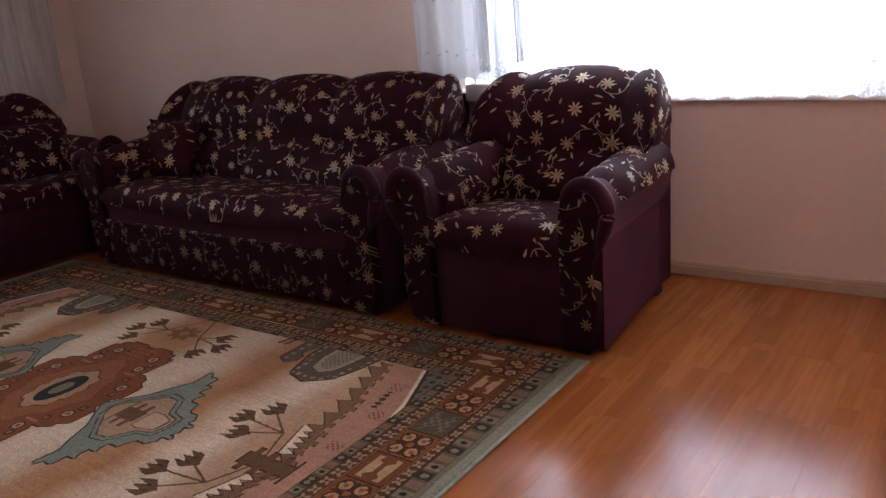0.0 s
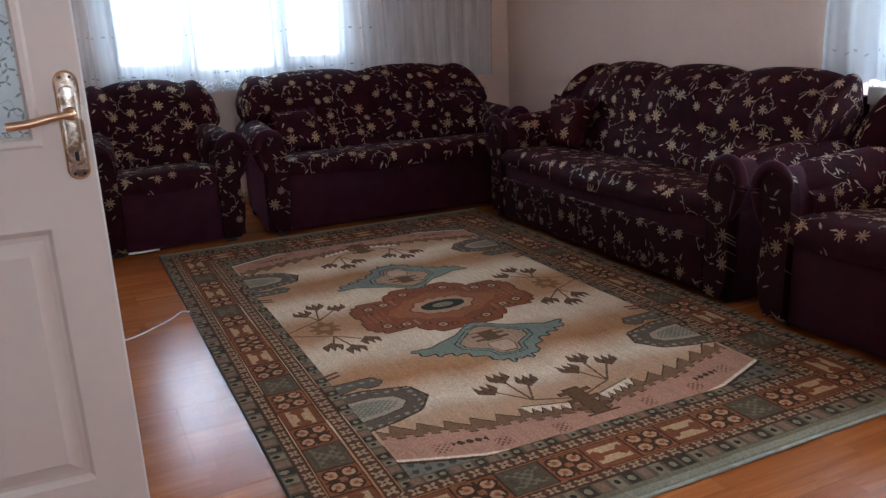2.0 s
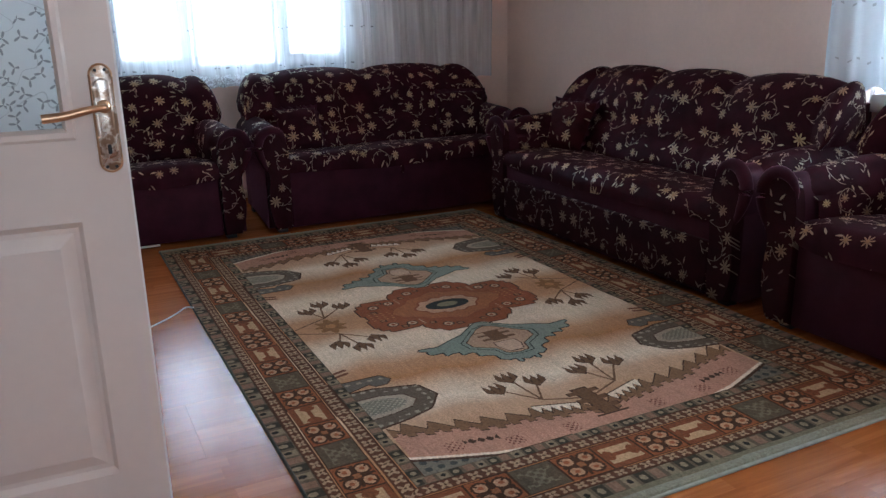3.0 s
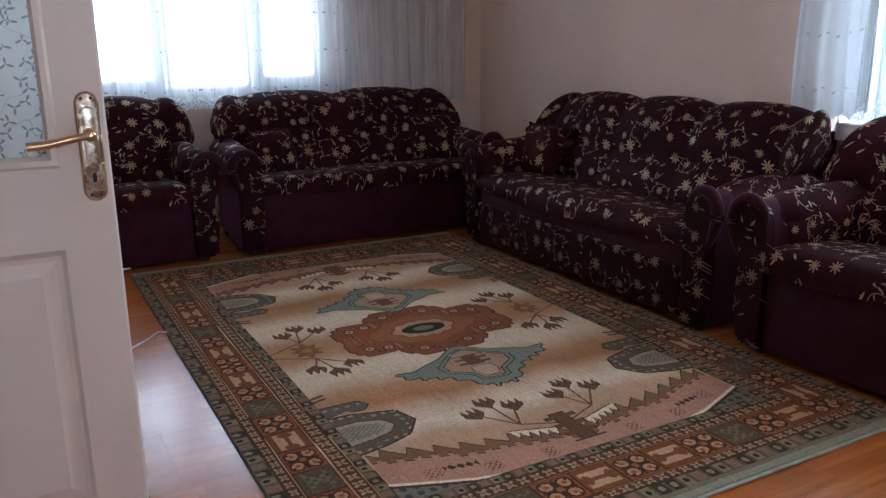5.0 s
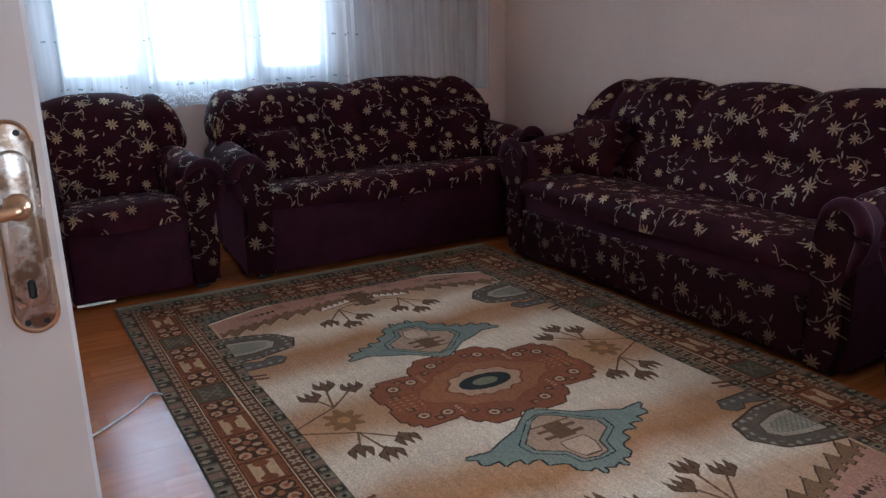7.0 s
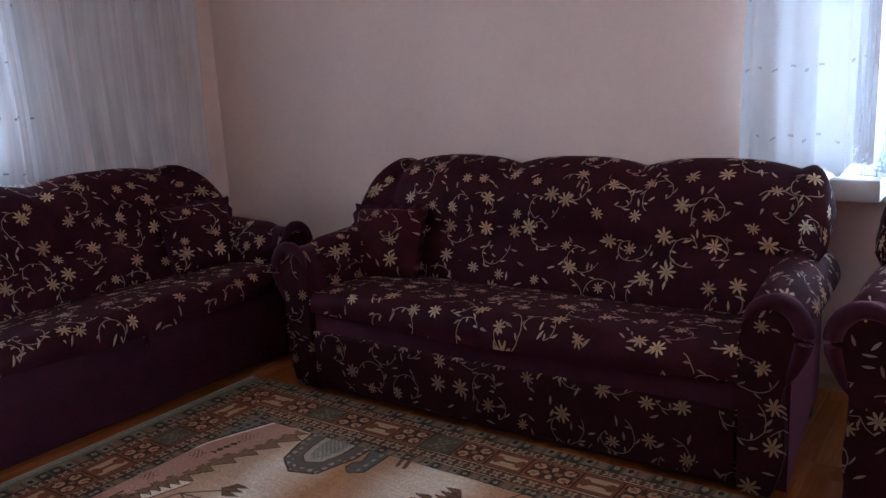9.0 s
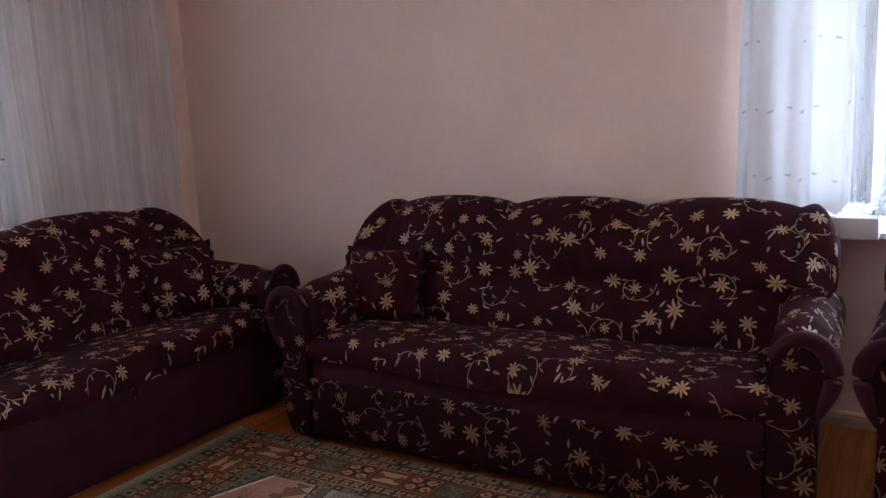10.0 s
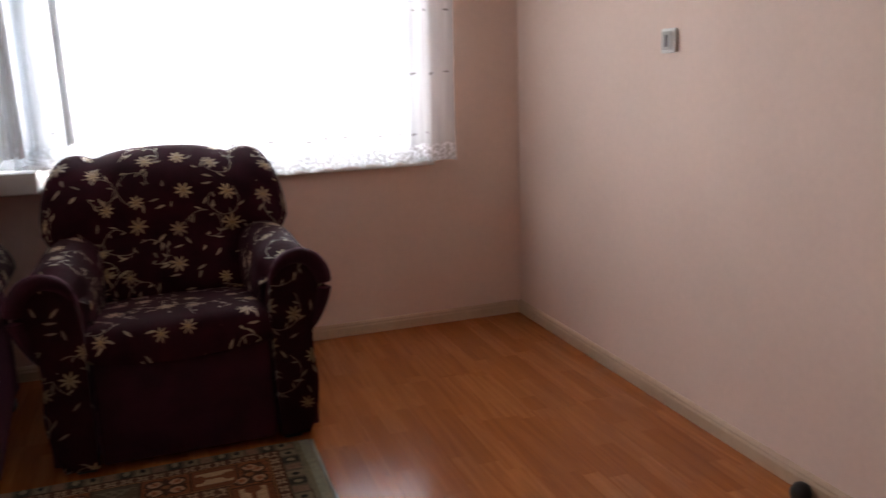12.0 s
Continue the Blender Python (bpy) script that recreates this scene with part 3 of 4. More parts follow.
def sofa(name, label, category, m, width, seams, rail, group, peak=0.95, flank=0.032, square=4.5):
    """Front edge on y = 0, back along +y, width along x, feet on z = 0."""
    root = thing(name, label, category, m, group)
    inner, end = width / 2 - 0.192, width / 2 - flank
    shift = width * 3.7
    # backrest: scalloped, puffed between seams, rolled over the top
    prof = curve(BACK, 22)
    arc = lengths(prof)
    nx = int(width * 70)

    def back_point(u, v):
        x = (2 * u - 1) * end
        top, wing, puff = lobed_top(x, seams, end, peak, square)
        y, z = prof[int(round(v * 22))]
        z = 0.34 + (z - 0.34) * (top - 0.34) / (peak - 0.34)
        y = y - wing - 0.015 * puff ** 0.5 * math.sin(math.pi * min(v * 1.15, 1.0))
        low = smoothstep(0.70, 0.54, z)
        side = min(abs(x), abs(x) * (1 - low) + low * min(abs(x), inner + 0.04)) - 0.05 * smoothstep(0.60, 0.88, y) * smoothstep(seams[-1], end, abs(x))
        return (math.copysign(side, x), y, z)

    part("backrest", sheet(back_point, nx, 22, lambda u, v: ((2 * u - 1) * end + shift + math.copysign(max(0.0, peak - 0.04 - lobed_top((2 * u - 1) * end, seams, end, peak, square)[0]), u - 0.5), arc[int(round(v * 22))])), FLORAL, root, "floral woven backrest with scalloped top")
    # plain rear shell
    cut = end - 0.085
    line = [(-cut, 0.035)]
    for i in range(61):
        x = (2 * i / 60 - 1) * cut
        line.append((x, lobed_top(x, seams, end, peak, square)[0] - 0.10))
    line.append((cut, 0.035))
    part("rear_panel", prism(line, 0.745, 0.872), VELVET, root, "plain burgundy velvet rear panel")
    # seat
    sprof = curve(SEAT, 16)
    sarc = lengths(sprof)

    def seat_point(u, v):
        x = (2 * u - 1) * inner
        y, z = sprof[int(round(v * 16))]
        sag = math.cos(math.pi / 2 * (2 * u - 1))
        front = max(0.0, 1 - v * 3.2)
        return (x, y - 0.022 * sag * front, z + 0.014 * sag ** 0.5 * math.sin(math.pi * v) - 0.018 * sag * front ** 2 + 0.004 * math.sin(9 * x + 3 * y))

    part("seat_cushion", sheet(seat_point, max(16, int(inner * 40)), 16, lambda u, v: ((2 * u - 1) * inner + shift + 0.4, sarc[int(round(v * 16))] + 1.1)), FLORAL, root, "floral woven seat cushion")
    part("base", box(-inner + 0.002, inner - 0.002, 0.022, 0.78, 0.03, 0.395, 0.012), VELVET, root, "plain dark velvet front")
    if rail:
        # drawer front in the darkened weave, its shade held in the colour
        part("bottom_rail", prism([(-inner + 0.003, 0.052), (inner - 0.003, 0.052), (inner - 0.003, 0.285), (-inner + 0.003, 0.285)], 0.002, 0.05, 0.012, (5.3, 2.2)), FLORAL_SHADED, root, "floral drawer front, weave darkened as shade")
    for sign in (-1, 1):
        arm_bm = prism(arm_outline(sign, inner, 0.012), 0.045, 0.80)
        for v in arm_bm.verts:
            v.co.x -= sign * 0.06 * max(0.0, v.co.y - 0.045) / 0.755
        part("arm", arm_bm, VELVET, root, "plain burgundy velvet scroll arm")
        # arm facing also gets its shade from the darkened copy of the weave
        part("arm_front", prism(arm_outline(sign, inner, 0.004), 0.0, 0.05, 0.012, (2.1 * sign + 3, 0.3)), FLORAL_SHADED, root, "floral fabric facing of the scroll arm")
        ring = [(x, 0.012, z) for x, z in arm_outline(sign, inner, 0.006)[9:31]]
        part("piping", tube(ring, lambda s: 0.003 + 0.026 * math.sin(math.pi * s) ** 0.6, 12), VELVET, root)

        def pad_point(u, v, sign=sign):
            # v runs from the inner foot of the pad over the scroll to its outer side
            y = 0.115 + 0.58 * u
            grow = 0.72 + 0.28 * smoothstep(0.0, 0.16, u)
            swell = 0.018 * smoothstep(0.05, 0.7, u)
            if v < 0.3:
                o, z = -0.020 * grow, 0.43 + (0.545 - 0.43) * v / 0.3
            else:
                a = math.pi * (1 - (v - 0.3) / 0.7 * 0.98)
                o = 0.086 + (0.098 + swell * 0.3) * grow * math.cos(a)
                z = 0.545 + (0.105 + swell) * grow * math.sin(a)
            return (sign * (inner + o - 0.05 * max(0.0, y - 0.1)), y - 0.02 * math.sin(math.pi * v) * (1 - u), z)

        part("arm_pad", sheet(pad_point, 18, 26, lambda u, v, s=sign: (0.62 * u + 1.7 * s + shift, 0.5 * v + 0.6)), FLORAL, root, "floral fabric arm pad")
        flank_bm = box(-0.5, 0.5, 0.055, 0.868, 0.032, 0.50, 0.014)
        for v in flank_bm.verts:
            back = (v.co.y - 0.055) / 0.813
            v.co.x = sign * (inner + (0.138 - 0.072 * back if v.co.x > 0 else 0.04 - 0.04 * back))
        part("side_panel", flank_bm, VELVET, root, "plain burgundy velvet side")
        for y in (0.09, 0.74):
            part("foot", box(sign * (inner + 0.05) - 0.03, sign * (inner + 0.05) + 0.03, y - 0.03, y + 0.03, 0.0, 0.036, 0.004, 1), BLACK, root)
    return root


SUITE = "matching upholstered suite"
sofa("sofa", "burgundy three-seat sofa with gold floral weave, scroll arms", "sofa", pose(-3.16, 2.36, 0), 2.12, (-0.865, -0.288, 0.288, 0.865), True, SUITE)
sofa("armchair", "burgundy floral armchair standing below the bright window", "armchair", pose(-1.595, 2.375, 0), 0.93, (-0.245, 0.245), False, SUITE, 0.93, 0.03, 6.0)
loveseat = sofa("loveseat", "burgundy two-seat sofa with floral weave, plain front", "sofa", pose(-4.47, 1.90, 0, 0, 0, 90), 1.90, (-0.66, 0.0, 0.66), False, SUITE)
corner_chair = sofa("armchair", "burgundy floral armchair in the corner by curtain", "armchair", pose(-4.50, 0.46, 0, 0, 0, 90), 0.93, (-0.237, 0.237), False, SUITE)

part("lining_strip", box(-0.27, -0.10, 0.006, 0.020, 0.022, 0.032, 0.002, 1), CABLE, corner_chair, "torn pale strip of lining")

# the pull strap on the loveseat's front
part("pull_strap", sheet(lambda u, v: (-0.035 + 0.022 * u + 0.006 * math.sin(5 * v), 0.012 - 0.012 * math.sin(math.pi * v), 0.30 + 0.085 * v), 2, 10, lambda u, v: (u * 0.05, v * 0.09)), FLORAL, loveseat, "small floral pull strap")


def throw_pillow(label, m, size=0.36, cover=None):
    """A square pillow with a puffed middle and a frilled edge."""
    root = thing("throw_pillow", label, "pillow", m)
    n = 20

    def face(side):
        def f(u, v):
            a, b = 2 * u - 1, 2 * v - 1
            puff = (max(0.0, 1 - a * a) * max(0.0, 1 - b * b)) ** 0.42
            pinch = 1 - 0.07 * (1 - abs(a)) * abs(b) - 0.0
            return (a * size / 2 * pinch, side * 0.065 * puff, size / 2 + b * size / 2 * (1 - 0.07 * (1 - abs(b)) * abs(a)))
        return f

    part("front_cover", sheet(face(-1), n, n, lambda u, v: (u * size + 9.1, v * size + 3.3)), cover or FLORAL, root, "floral woven pillow front")
    part("back_cover", sheet(face(1), n, n, lambda u, v: (u * size, v * size)), RED_CLOTH, root, "plain red pillow back")

    def frill(u, v):
        a = u * 4 % 4
        side, s = int(a) % 4, a - int(a)
        c = [(-1, -1), (1, -1), (1, 1), (-1, 1), (-1, -1)]
        x = c[side][0] + (c[side + 1][0] - c[side][0]) * s
        z = c[side][1] + (c[side + 1][1] - c[side][1]) * s
        k = 1 + 0.13 * v
        return (x * size / 2 * k, 0.012 * v * math.sin(u * 150), size / 2 + z * size / 2 * k)

    part("frill", sheet(frill, 160, 2), VELVET, root, "dark frilled edge")
    return root


throw_pillow("small red and floral throw pillow leaning on sofa arm", pose(-3.92, 2.70, 0.455, -30, 0, 14), 0.32, FLORAL_RED)
throw_pillow("small floral throw pillow leaning in the loveseat corner", pose(-4.84, 2.52, 0.455, -28, 0, 72), 0.33)
throw_pillow("small dark floral throw pillow on the loveseat", pose(-4.84, 1.36, 0.455, -28, 0, 98), 0.28)


# ---------- rug ----------
RUG_X, RUG_Y, RUG_W, RUG_D = -2.835, 1.362, 3.21, 2.04


def inside(px, py, poly):
    """Which grid points lie inside a polygon."""
    r = np.zeros(px.shape, bool)
    for (ax, ay), (bx, by) in zip(poly, poly[1:] + poly[:1]):
        cross = ((ay > py) != (by > py)) & (px < (bx - ax) * (py - ay) / (by - ay + 1e-12) + ax)
        r ^= cross
    return r


def rug_design(u, v):
    """Colour at each knot: u along the length, v across, in metres from the middle. The pattern is the same in all four quarters."""
    U, V = np.abs(u), np.abs(v)
    col = np.zeros(u.shape + (3,))
    rust, brick, tan = (0.27, 0.105, 0.05), (0.21, 0.070, 0.036), (0.39, 0.195, 0.088)
    cream, ivory, pink = (0.72, 0.63, 0.52), (0.50, 0.44, 0.35), (0.42, 0.235, 0.175)
    navy, grey, blue = (0.030, 0.034, 0.036), (0.150, 0.150, 0.132), (0.205, 0.248, 0.222)
    brown, umber = (0.150, 0.082, 0.046), (0.075, 0.042, 0.028)

    def lay(mask, c):
        col[mask] = c

    def poly(points, c, line=None, wide=0.010):
        if line is not None:
            for dx, dy in ((wide, 0), (-wide, 0), (0, wide), (0, -wide)):
                lay(inside(U - dx, V - dy, points), line)
        lay(inside(U, V, points), c)

    # field: bands that fade from cream to tan along the length
    wobble = U + 0.018 * np.sin(v * 9) + 0.012 * np.sin(v * 23 + u * 5)
    fade = np.interp(wobble, [0, 0.10, 0.24, 0.36, 0.50, 0.62, 0.74, 0.84, 0.93, 1.3], [0.92, 0.85, 0.15, 0.18, 0.85, 1.0, 0.42, 0.08, 0.65, 1.0])[..., None]
    col[:] = np.array(cream) * (1 - fade) + np.array(tan) * fade

    # stems and tulips
    def stem(x0, y0, x1, y1, c=brown, wide=0.004):
        d = np.array([x1 - x0, y1 - y0])
        t = np.clip(((U - x0) * d[0] + (V - y0) * d[1]) / (d @ d), 0, 1)
        lay(np.hypot(U - x0 - t * d[0], V - y0 - t * d[1]) < wide, c)

    def tulip(x, y, dx, dy, s=0.042):
        n = math.hypot(dx, dy)
        a, b = ((U - x) * dx + (V - y) * dy) / n / s, (-(U - x) * dy + (V - y) * dx) / n / s
        b = np.abs(b)
        prong = np.clip(np.maximum(1 - b / 0.30, 1 - np.abs(b - 0.66) / 0.30), 0, 1)
        top, foot = 0.05 + 0.95 * prong, np.clip((a + 1.0) / 0.75, 0, 1) * 0.86
        body = (a < top) & (a > -1) & (b < foot)
        lay((a < top + 0.14) & (a > -1.12) & (b < foot + 0.12), umber)
        lay(body, brown)
        lay(body & (np.abs(b - 0.33) < 0.07) & (a > -0.4), umber)

    for x, y in ((0.86, 0.25), (0.80, 0.17), (0.86, 0.09)):
        stem(1.00, 0.15, x, y)
        tulip(x, y, -0.93, (y - 0.17) * 2.0)
    stem(1.00, 0.15, 1.06, 0.0)
    for x, y in ((0.215, 0.585), (0.275, 0.51), (0.215, 0.43)):
        stem(0.10, 0.545, x, y)
        tulip(x, y, 0.95, (0.51 - y) * -1.5)
    stem(0.10, 0.545, 0.02, 0.70)
    lay(np.hypot(U / 1.25, V - 0.55) < 0.055 + 0.012 * np.cos(8 * np.arctan2(V - 0.55, U)), (0.24, 0.125, 0.052))
    lay(np.hypot(U, V - 0.55) < 0.022, tan)

    # end panels: pink behind a zigzag leaf band with dark outlines
    olive = (0.215, 0.125, 0.070)
    step = V / 0.082 % 1.0
    tooth = np.where(step < 0.78, step / 0.78, (1 - step) / 0.22)
    base = np.interp(V, [0, 0.10, 0.20, 0.32, 0.46, 0.62, 0.70], [1.16, 1.11, 1.09, 1.075, 1.04, 0.985, 0.97])
    edge = base - 0.052 * tooth
    notch = base + 0.010 + 0.018 * ((V / 0.027).astype(int) % 2) + 0.012 * ((V / 0.11).astype(int) % 2)
    rim = np.interp(V, [0, 0.30, 0.46, 0.70], [1.26, 1.25, 1.215, 1.125])
    panel = (U < rim) & (V < 0.69)
    lay((U > edge - 0.007) & panel, umber)
    lay((U > edge) & panel, olive)
    lay((U > notch - 0.005) & panel, umber)
    lay((U > notch) & panel, pink)
    # small marks on the pink
    for x, y in ((1.195, 0.17), (1.185, 0.37), (1.13, 0.55)):
        d = np.maximum(np.abs(U - x), np.abs(V - y))
        speck = np.sin((U - x) * 300) * np.sin((V - y) * 300)
        lay((d < 0.026) & (speck > 0.25) & (U > notch) & panel, (0.16, 0.062, 0.045))
    row = np.abs(V - 0.46)
    lay((row < 0.055) & (np.abs(U - 1.135 - 0.12 * (0.46 - V) * 1.6) < 0.016 * (1 - np.abs(V / 0.028 % 1.0 - 0.5) * 2)) & (U > notch) & panel, umber)
    # ivory crest of thin spikes on either side of the middle figure
    spike = 1 - np.abs(V / 0.031 % 1.0 - 0.5) * 2
    crest = (V > 0.060) & (V < 0.215)
    lo = np.interp(V, [0.05, 0.28], [1.075, 1.005])
    lay(crest & (U > lo - 0.006) & (U < lo + 0.020 + 0.040 * spike), umber)
    lay(crest & (U > lo) & (U < lo + 0.012 + 0.036 * spike), cream)
    # middle figure
    fig = 0.026 + 0.030 * (np.abs(U / 0.058 % 1.0 - 0.5) < 0.22)
    lay((U > 0.985) & (U < 1.185) & (V < fig + 0.006), umber)
    lay((U > 0.991) & (U < 1.179) & (V < fig), brown)

    # corner medallions
    outer = [(0.655, 0.72), (0.655, 0.62), (0.70, 0.475), (0.79, 0.445), (0.87, 0.50), (0.905, 0.60), (0.93, 0.72)]
    poly(outer, (0.125, 0.102, 0.080), umber)
    ring = [(0.685, 0.72), (0.685, 0.62), (0.72, 0.505), (0.79, 0.475), (0.85, 0.52), (0.88, 0.61), (0.90, 0.72)]
    dots = (np.hypot((U * 28) % 1 - 0.5, (V * 28) % 1 - 0.5) < 0.28) & inside(U, V, outer) & ~inside(U, V, ring)
    lay(dots, (0.30, 0.27, 0.22))
    poly([(0.715, 0.72), (0.715, 0.63), (0.74, 0.545), (0.79, 0.52), (0.83, 0.55), (0.85, 0.62), (0.865, 0.72)], (0.36, 0.31, 0.25), umber, 0.005)
    core = inside(U, V, [(0.735, 0.72), (0.735, 0.635), (0.755, 0.57), (0.79, 0.55), (0.815, 0.57), (0.83, 0.63), (0.84, 0.72)])
    lay(core, (0.19, 0.185, 0.155))
    lay(core & (np.sin(u * 310) * np.sin(v * 290) > 0.15), (0.33, 0.30, 0.24))
    poly([(0.56, 0.72), (0.56, 0.56), (0.605, 0.535), (0.635, 0.56), (0.635, 0.60), (0.61, 0.62), (0.645, 0.72)], (0.125, 0.115, 0.10), umber, 0.006)
    lay((np.hypot((U * 30) % 1 - 0.5, (V * 24) % 1 - 0.5) < 0.25) & inside(U, V, [(0.565, 0.71), (0.565, 0.57), (0.60, 0.55), (0.60, 0.71)]), (0.28, 0.25, 0.20))
    for s in (0.0, 0.03):
        stem(0.47 + s, 0.71, 0.455 + s, 0.655, (0.16, 0.07, 0.04), 0.008)

    # blue winged figures
    tooth = 0.034 * ((V / 0.055 + 0.2) % 1.0) ** 1.5 * (V > 0.03)
    wing = [(0.265, 0.0), (0.30, 0.045), (0.365, 0.12), (0.40, 0.20), (0.435, 0.26), (0.425, 0.345), (0.475, 0.30), (0.535, 0.17), (0.60, 0.11), (0.655, 0.075), (0.69, 0.0)]
    body = inside(U, V, wing) | (inside(U - tooth, V, wing) & (U > 0.40))
    near = body.copy()
    for ax in (0, 1):
        for sh in (-1, 1):
            near |= np.roll(body, sh, ax) | np.roll(body, 2 * sh, ax)
    lay(near, navy)
    lay(body, blue)
    poly([(0.315, 0.0), (0.335, 0.055), (0.45, 0.165), (0.51, 0.155), (0.565, 0.075), (0.625, 0.06), (0.635, 0.0)], blue, navy, 0.005)
    poly([(0.325, 0.0), (0.345, 0.04), (0.45, 0.14), (0.50, 0.135), (0.55, 0.06), (0.61, 0.045), (0.62, 0.0)], (0.40, 0.27, 0.19), umber, 0.006)
    lay((np.abs(U - 0.43) < 0.05) & (V < 0.035 + 0.04 * (np.abs((U * 25) % 1 - 0.5) < 0.22)), brown)
    poly([(0.50, 0.0), (0.50, 0.045), (0.545, 0.05), (0.60, 0.03), (0.60, 0.0)], (0.50, 0.36, 0.27), umber, 0.004)

    # the central medallion
    med = [(0.0, 0.385), (0.03, 0.385), (0.03, 0.40), (0.125, 0.40), (0.125, 0.38), (0.16, 0.38), (0.16, 0.35), (0.19, 0.35), (0.19, 0.235), (0.175, 0.205), (0.215, 0.205), (0.25, 0.185), (0.25, 0.165), (0.29, 0.14), (0.29, 0.05), (0.265, 0.03), (0.265, 0.0), (0.0, 0.0)]
    poly(med, (0.245, 0.085, 0.042), umber, 0.007)
    poly([(0.0, 0.27), (0.05, 0.24), (0.09, 0.17), (0.135, 0.14), (0.155, 0.06), (0.19, 0.0), (0.0, 0.0)], (0.30, 0.125, 0.06), brick, 0.006)
    r = np.hypot(U / 0.105, V / 0.155) + 0.06 * np.cos(10 * np.arctan2(V, U))
    lay(r < 1.0, brick)
    lay(r < 0.93, (0.43, 0.27, 0.19))
    lay(np.hypot(U / 0.060, V / 0.105) < 1.0, navy)
    lay(np.hypot(U / 0.030, V / 0.050) < 1.0, (0.20, 0.19, 0.13))
    for x, y in ((0.22, 0.105), (0.115, 0.315), (0.135, 0.235)):
        d = np.hypot(U - x, V - y)
        lay(d < 0.026, umber)
        lay(d < 0.019, (0.46, 0.32, 0.23))
        lay(d < 0.009, brick)
    lay((np.abs((U * 40) % 1 - 0.5) < 0.2) & (U < 0.06) & (np.abs((V * 34) % 1 - 0.5) < 0.22) & (V > 0.27) & (V < 0.37), tan)

    for x, y in ((0.055, 0.335), (0.155, 0.275), (0.235, 0.055), (0.175, 0.155)):
        d = np.maximum(np.abs(U - x), np.abs(V - y))
        lay(d < 0.015, umber)
        lay(d < 0.009, (0.30, 0.14, 0.075))
    lay((np.abs(V - 0.19) < 0.006) & (U > 0.10) & (U < 0.17) & (U / 0.018 % 1.0 < 0.5), (0.46, 0.30, 0.20))

    # borders
    def guard(along, across, lo, hi, pitch, ground):
        m = (across >= lo) & (across < hi)
        mid, half = (lo + hi) / 2, (hi - lo) / 2
        ph = (along / pitch) % 1.0
        k = np.floor(along / pitch).astype(int)
        lay(m, ground)
        return m, (across - mid) / half, (ph - 0.5) * 2, k

    def checks(along, across, lo, hi, pitch, m0):
        m, a, p, k = guard(along, across, lo, hi, pitch, (0.135, 0.122, 0.102))
        m &= m0
        lay(m & (k % 3 == 0) & (np.abs(a) < 0.9) & (np.abs(p) < 0.8), (0.050, 0.052, 0.046))
        lay(m & (k % 3 == 0) & (np.hypot(a, p) < 0.45), (0.27, 0.26, 0.21))
        lay(m & (k % 3 == 1) & (np.abs(a) < 0.85) & (np.abs(p) < 0.75), (0.25, 0.235, 0.19))
        lay(m & (k % 3 == 1) & (np.hypot(a, p) < 0.38), navy)
        lay(m & (k % 3 == 2) & (np.abs(a) < 0.8) & (np.abs(p) < 0.7), (0.25, 0.18, 0.15))
        lay(m & (np.abs(a) > 0.92), umber)

    def knots(along, across, lo, hi, pitch, m0):
        m, a, p, k = guard(along, across, lo, hi, pitch, (0.115, 0.060, 0.042))
        m &= m0
        cross = (np.abs(np.abs(a) - np.abs(p)) < 0.34) & (np.abs(p) < 0.72) & (np.abs(a) < 0.72)
        lay(m & cross, (0.38, 0.31, 0.245))
        lay(m & (np.hypot(a, p) < 0.2), umber)
        lay(m & (np.abs(a) > 0.9), umber)

    def blocks(along, across, lo, hi, pitch, m0):
        m, a, p, k = guard(along, across, lo, hi, pitch, rust)
        m &= m0
        even = k % 2 == 0
        lay(m & (k % 4 == 3), (0.112, 0.100, 0.082))
        lay(m & (k % 4 == 1), (0.215, 0.085, 0.045))
        pa, pp = np.abs(a), np.abs(p)
        heart = np.hypot(pa - 0.42, pp - 0.46)
        cleft = np.abs(pa - pp) < 0.09
        lay(m & even & (heart < 0.42), umber)
        lay(m & even & (heart < 0.30) & ~(cleft & (pa + pp > 1.10)), (0.47, 0.325, 0.245))
        lay(m & even & (heart < 0.13), (0.30, 0.125, 0.07))
        lay(m & even & ((pa < 0.09) | (pp < 0.09)) & (pa < 0.85) & (pp < 0.85), umber)
        lay(m & even & (np.hypot(a, p) < 0.17), (0.30, 0.15, 0.08))
        lay(m & (np.abs(p) > 0.95), umber)
        star = (np.abs(a) < 0.62) & (np.abs(p) < 0.80) & (np.abs(a) + 0.25 > np.abs(p) * 0.7 - 0.25 * np.cos(p * 6))
        lay(m & (k % 4 == 3) & star & ((np.sin(along * 190) * np.sin(across * 210) > -0.1)), (0.185, 0.187, 0.155))
        lay(m & (k % 4 == 1) & star & (np.abs(a) > 0.12), (0.50, 0.40, 0.29))
        lay(m & (np.abs(a) > 0.95), umber)

    # long sides, then short ends; corners belong to the side they are nearest
    long_side = (V - 0.70) > (U - 1.235)
    short = ~long_side
    keep = col.copy()
    checks(U + 0.01, V, 0.700, 0.742, 0.040, long_side)
    knots(U, V, 0.745, 0.795, 0.046, long_side)
    blocks(U + 0.048, V, 0.800, 0.925, 0.1405, long_side)
    knots(U, V, 0.928, 0.965, 0.046, long_side)
    checks(U, V, 0.965, 1.03, 0.048, long_side)
    side = col.copy()
    col[:] = keep
    checks(V + 0.01, U, 1.235, 1.275, 0.040, short)
    knots(V, U, 1.275, 1.322, 0.046, short)
    blocks(V + 0.072, U, 1.325, 1.455, 0.1405, short)
    knots(V, U, 1.458, 1.495, 0.046, short)
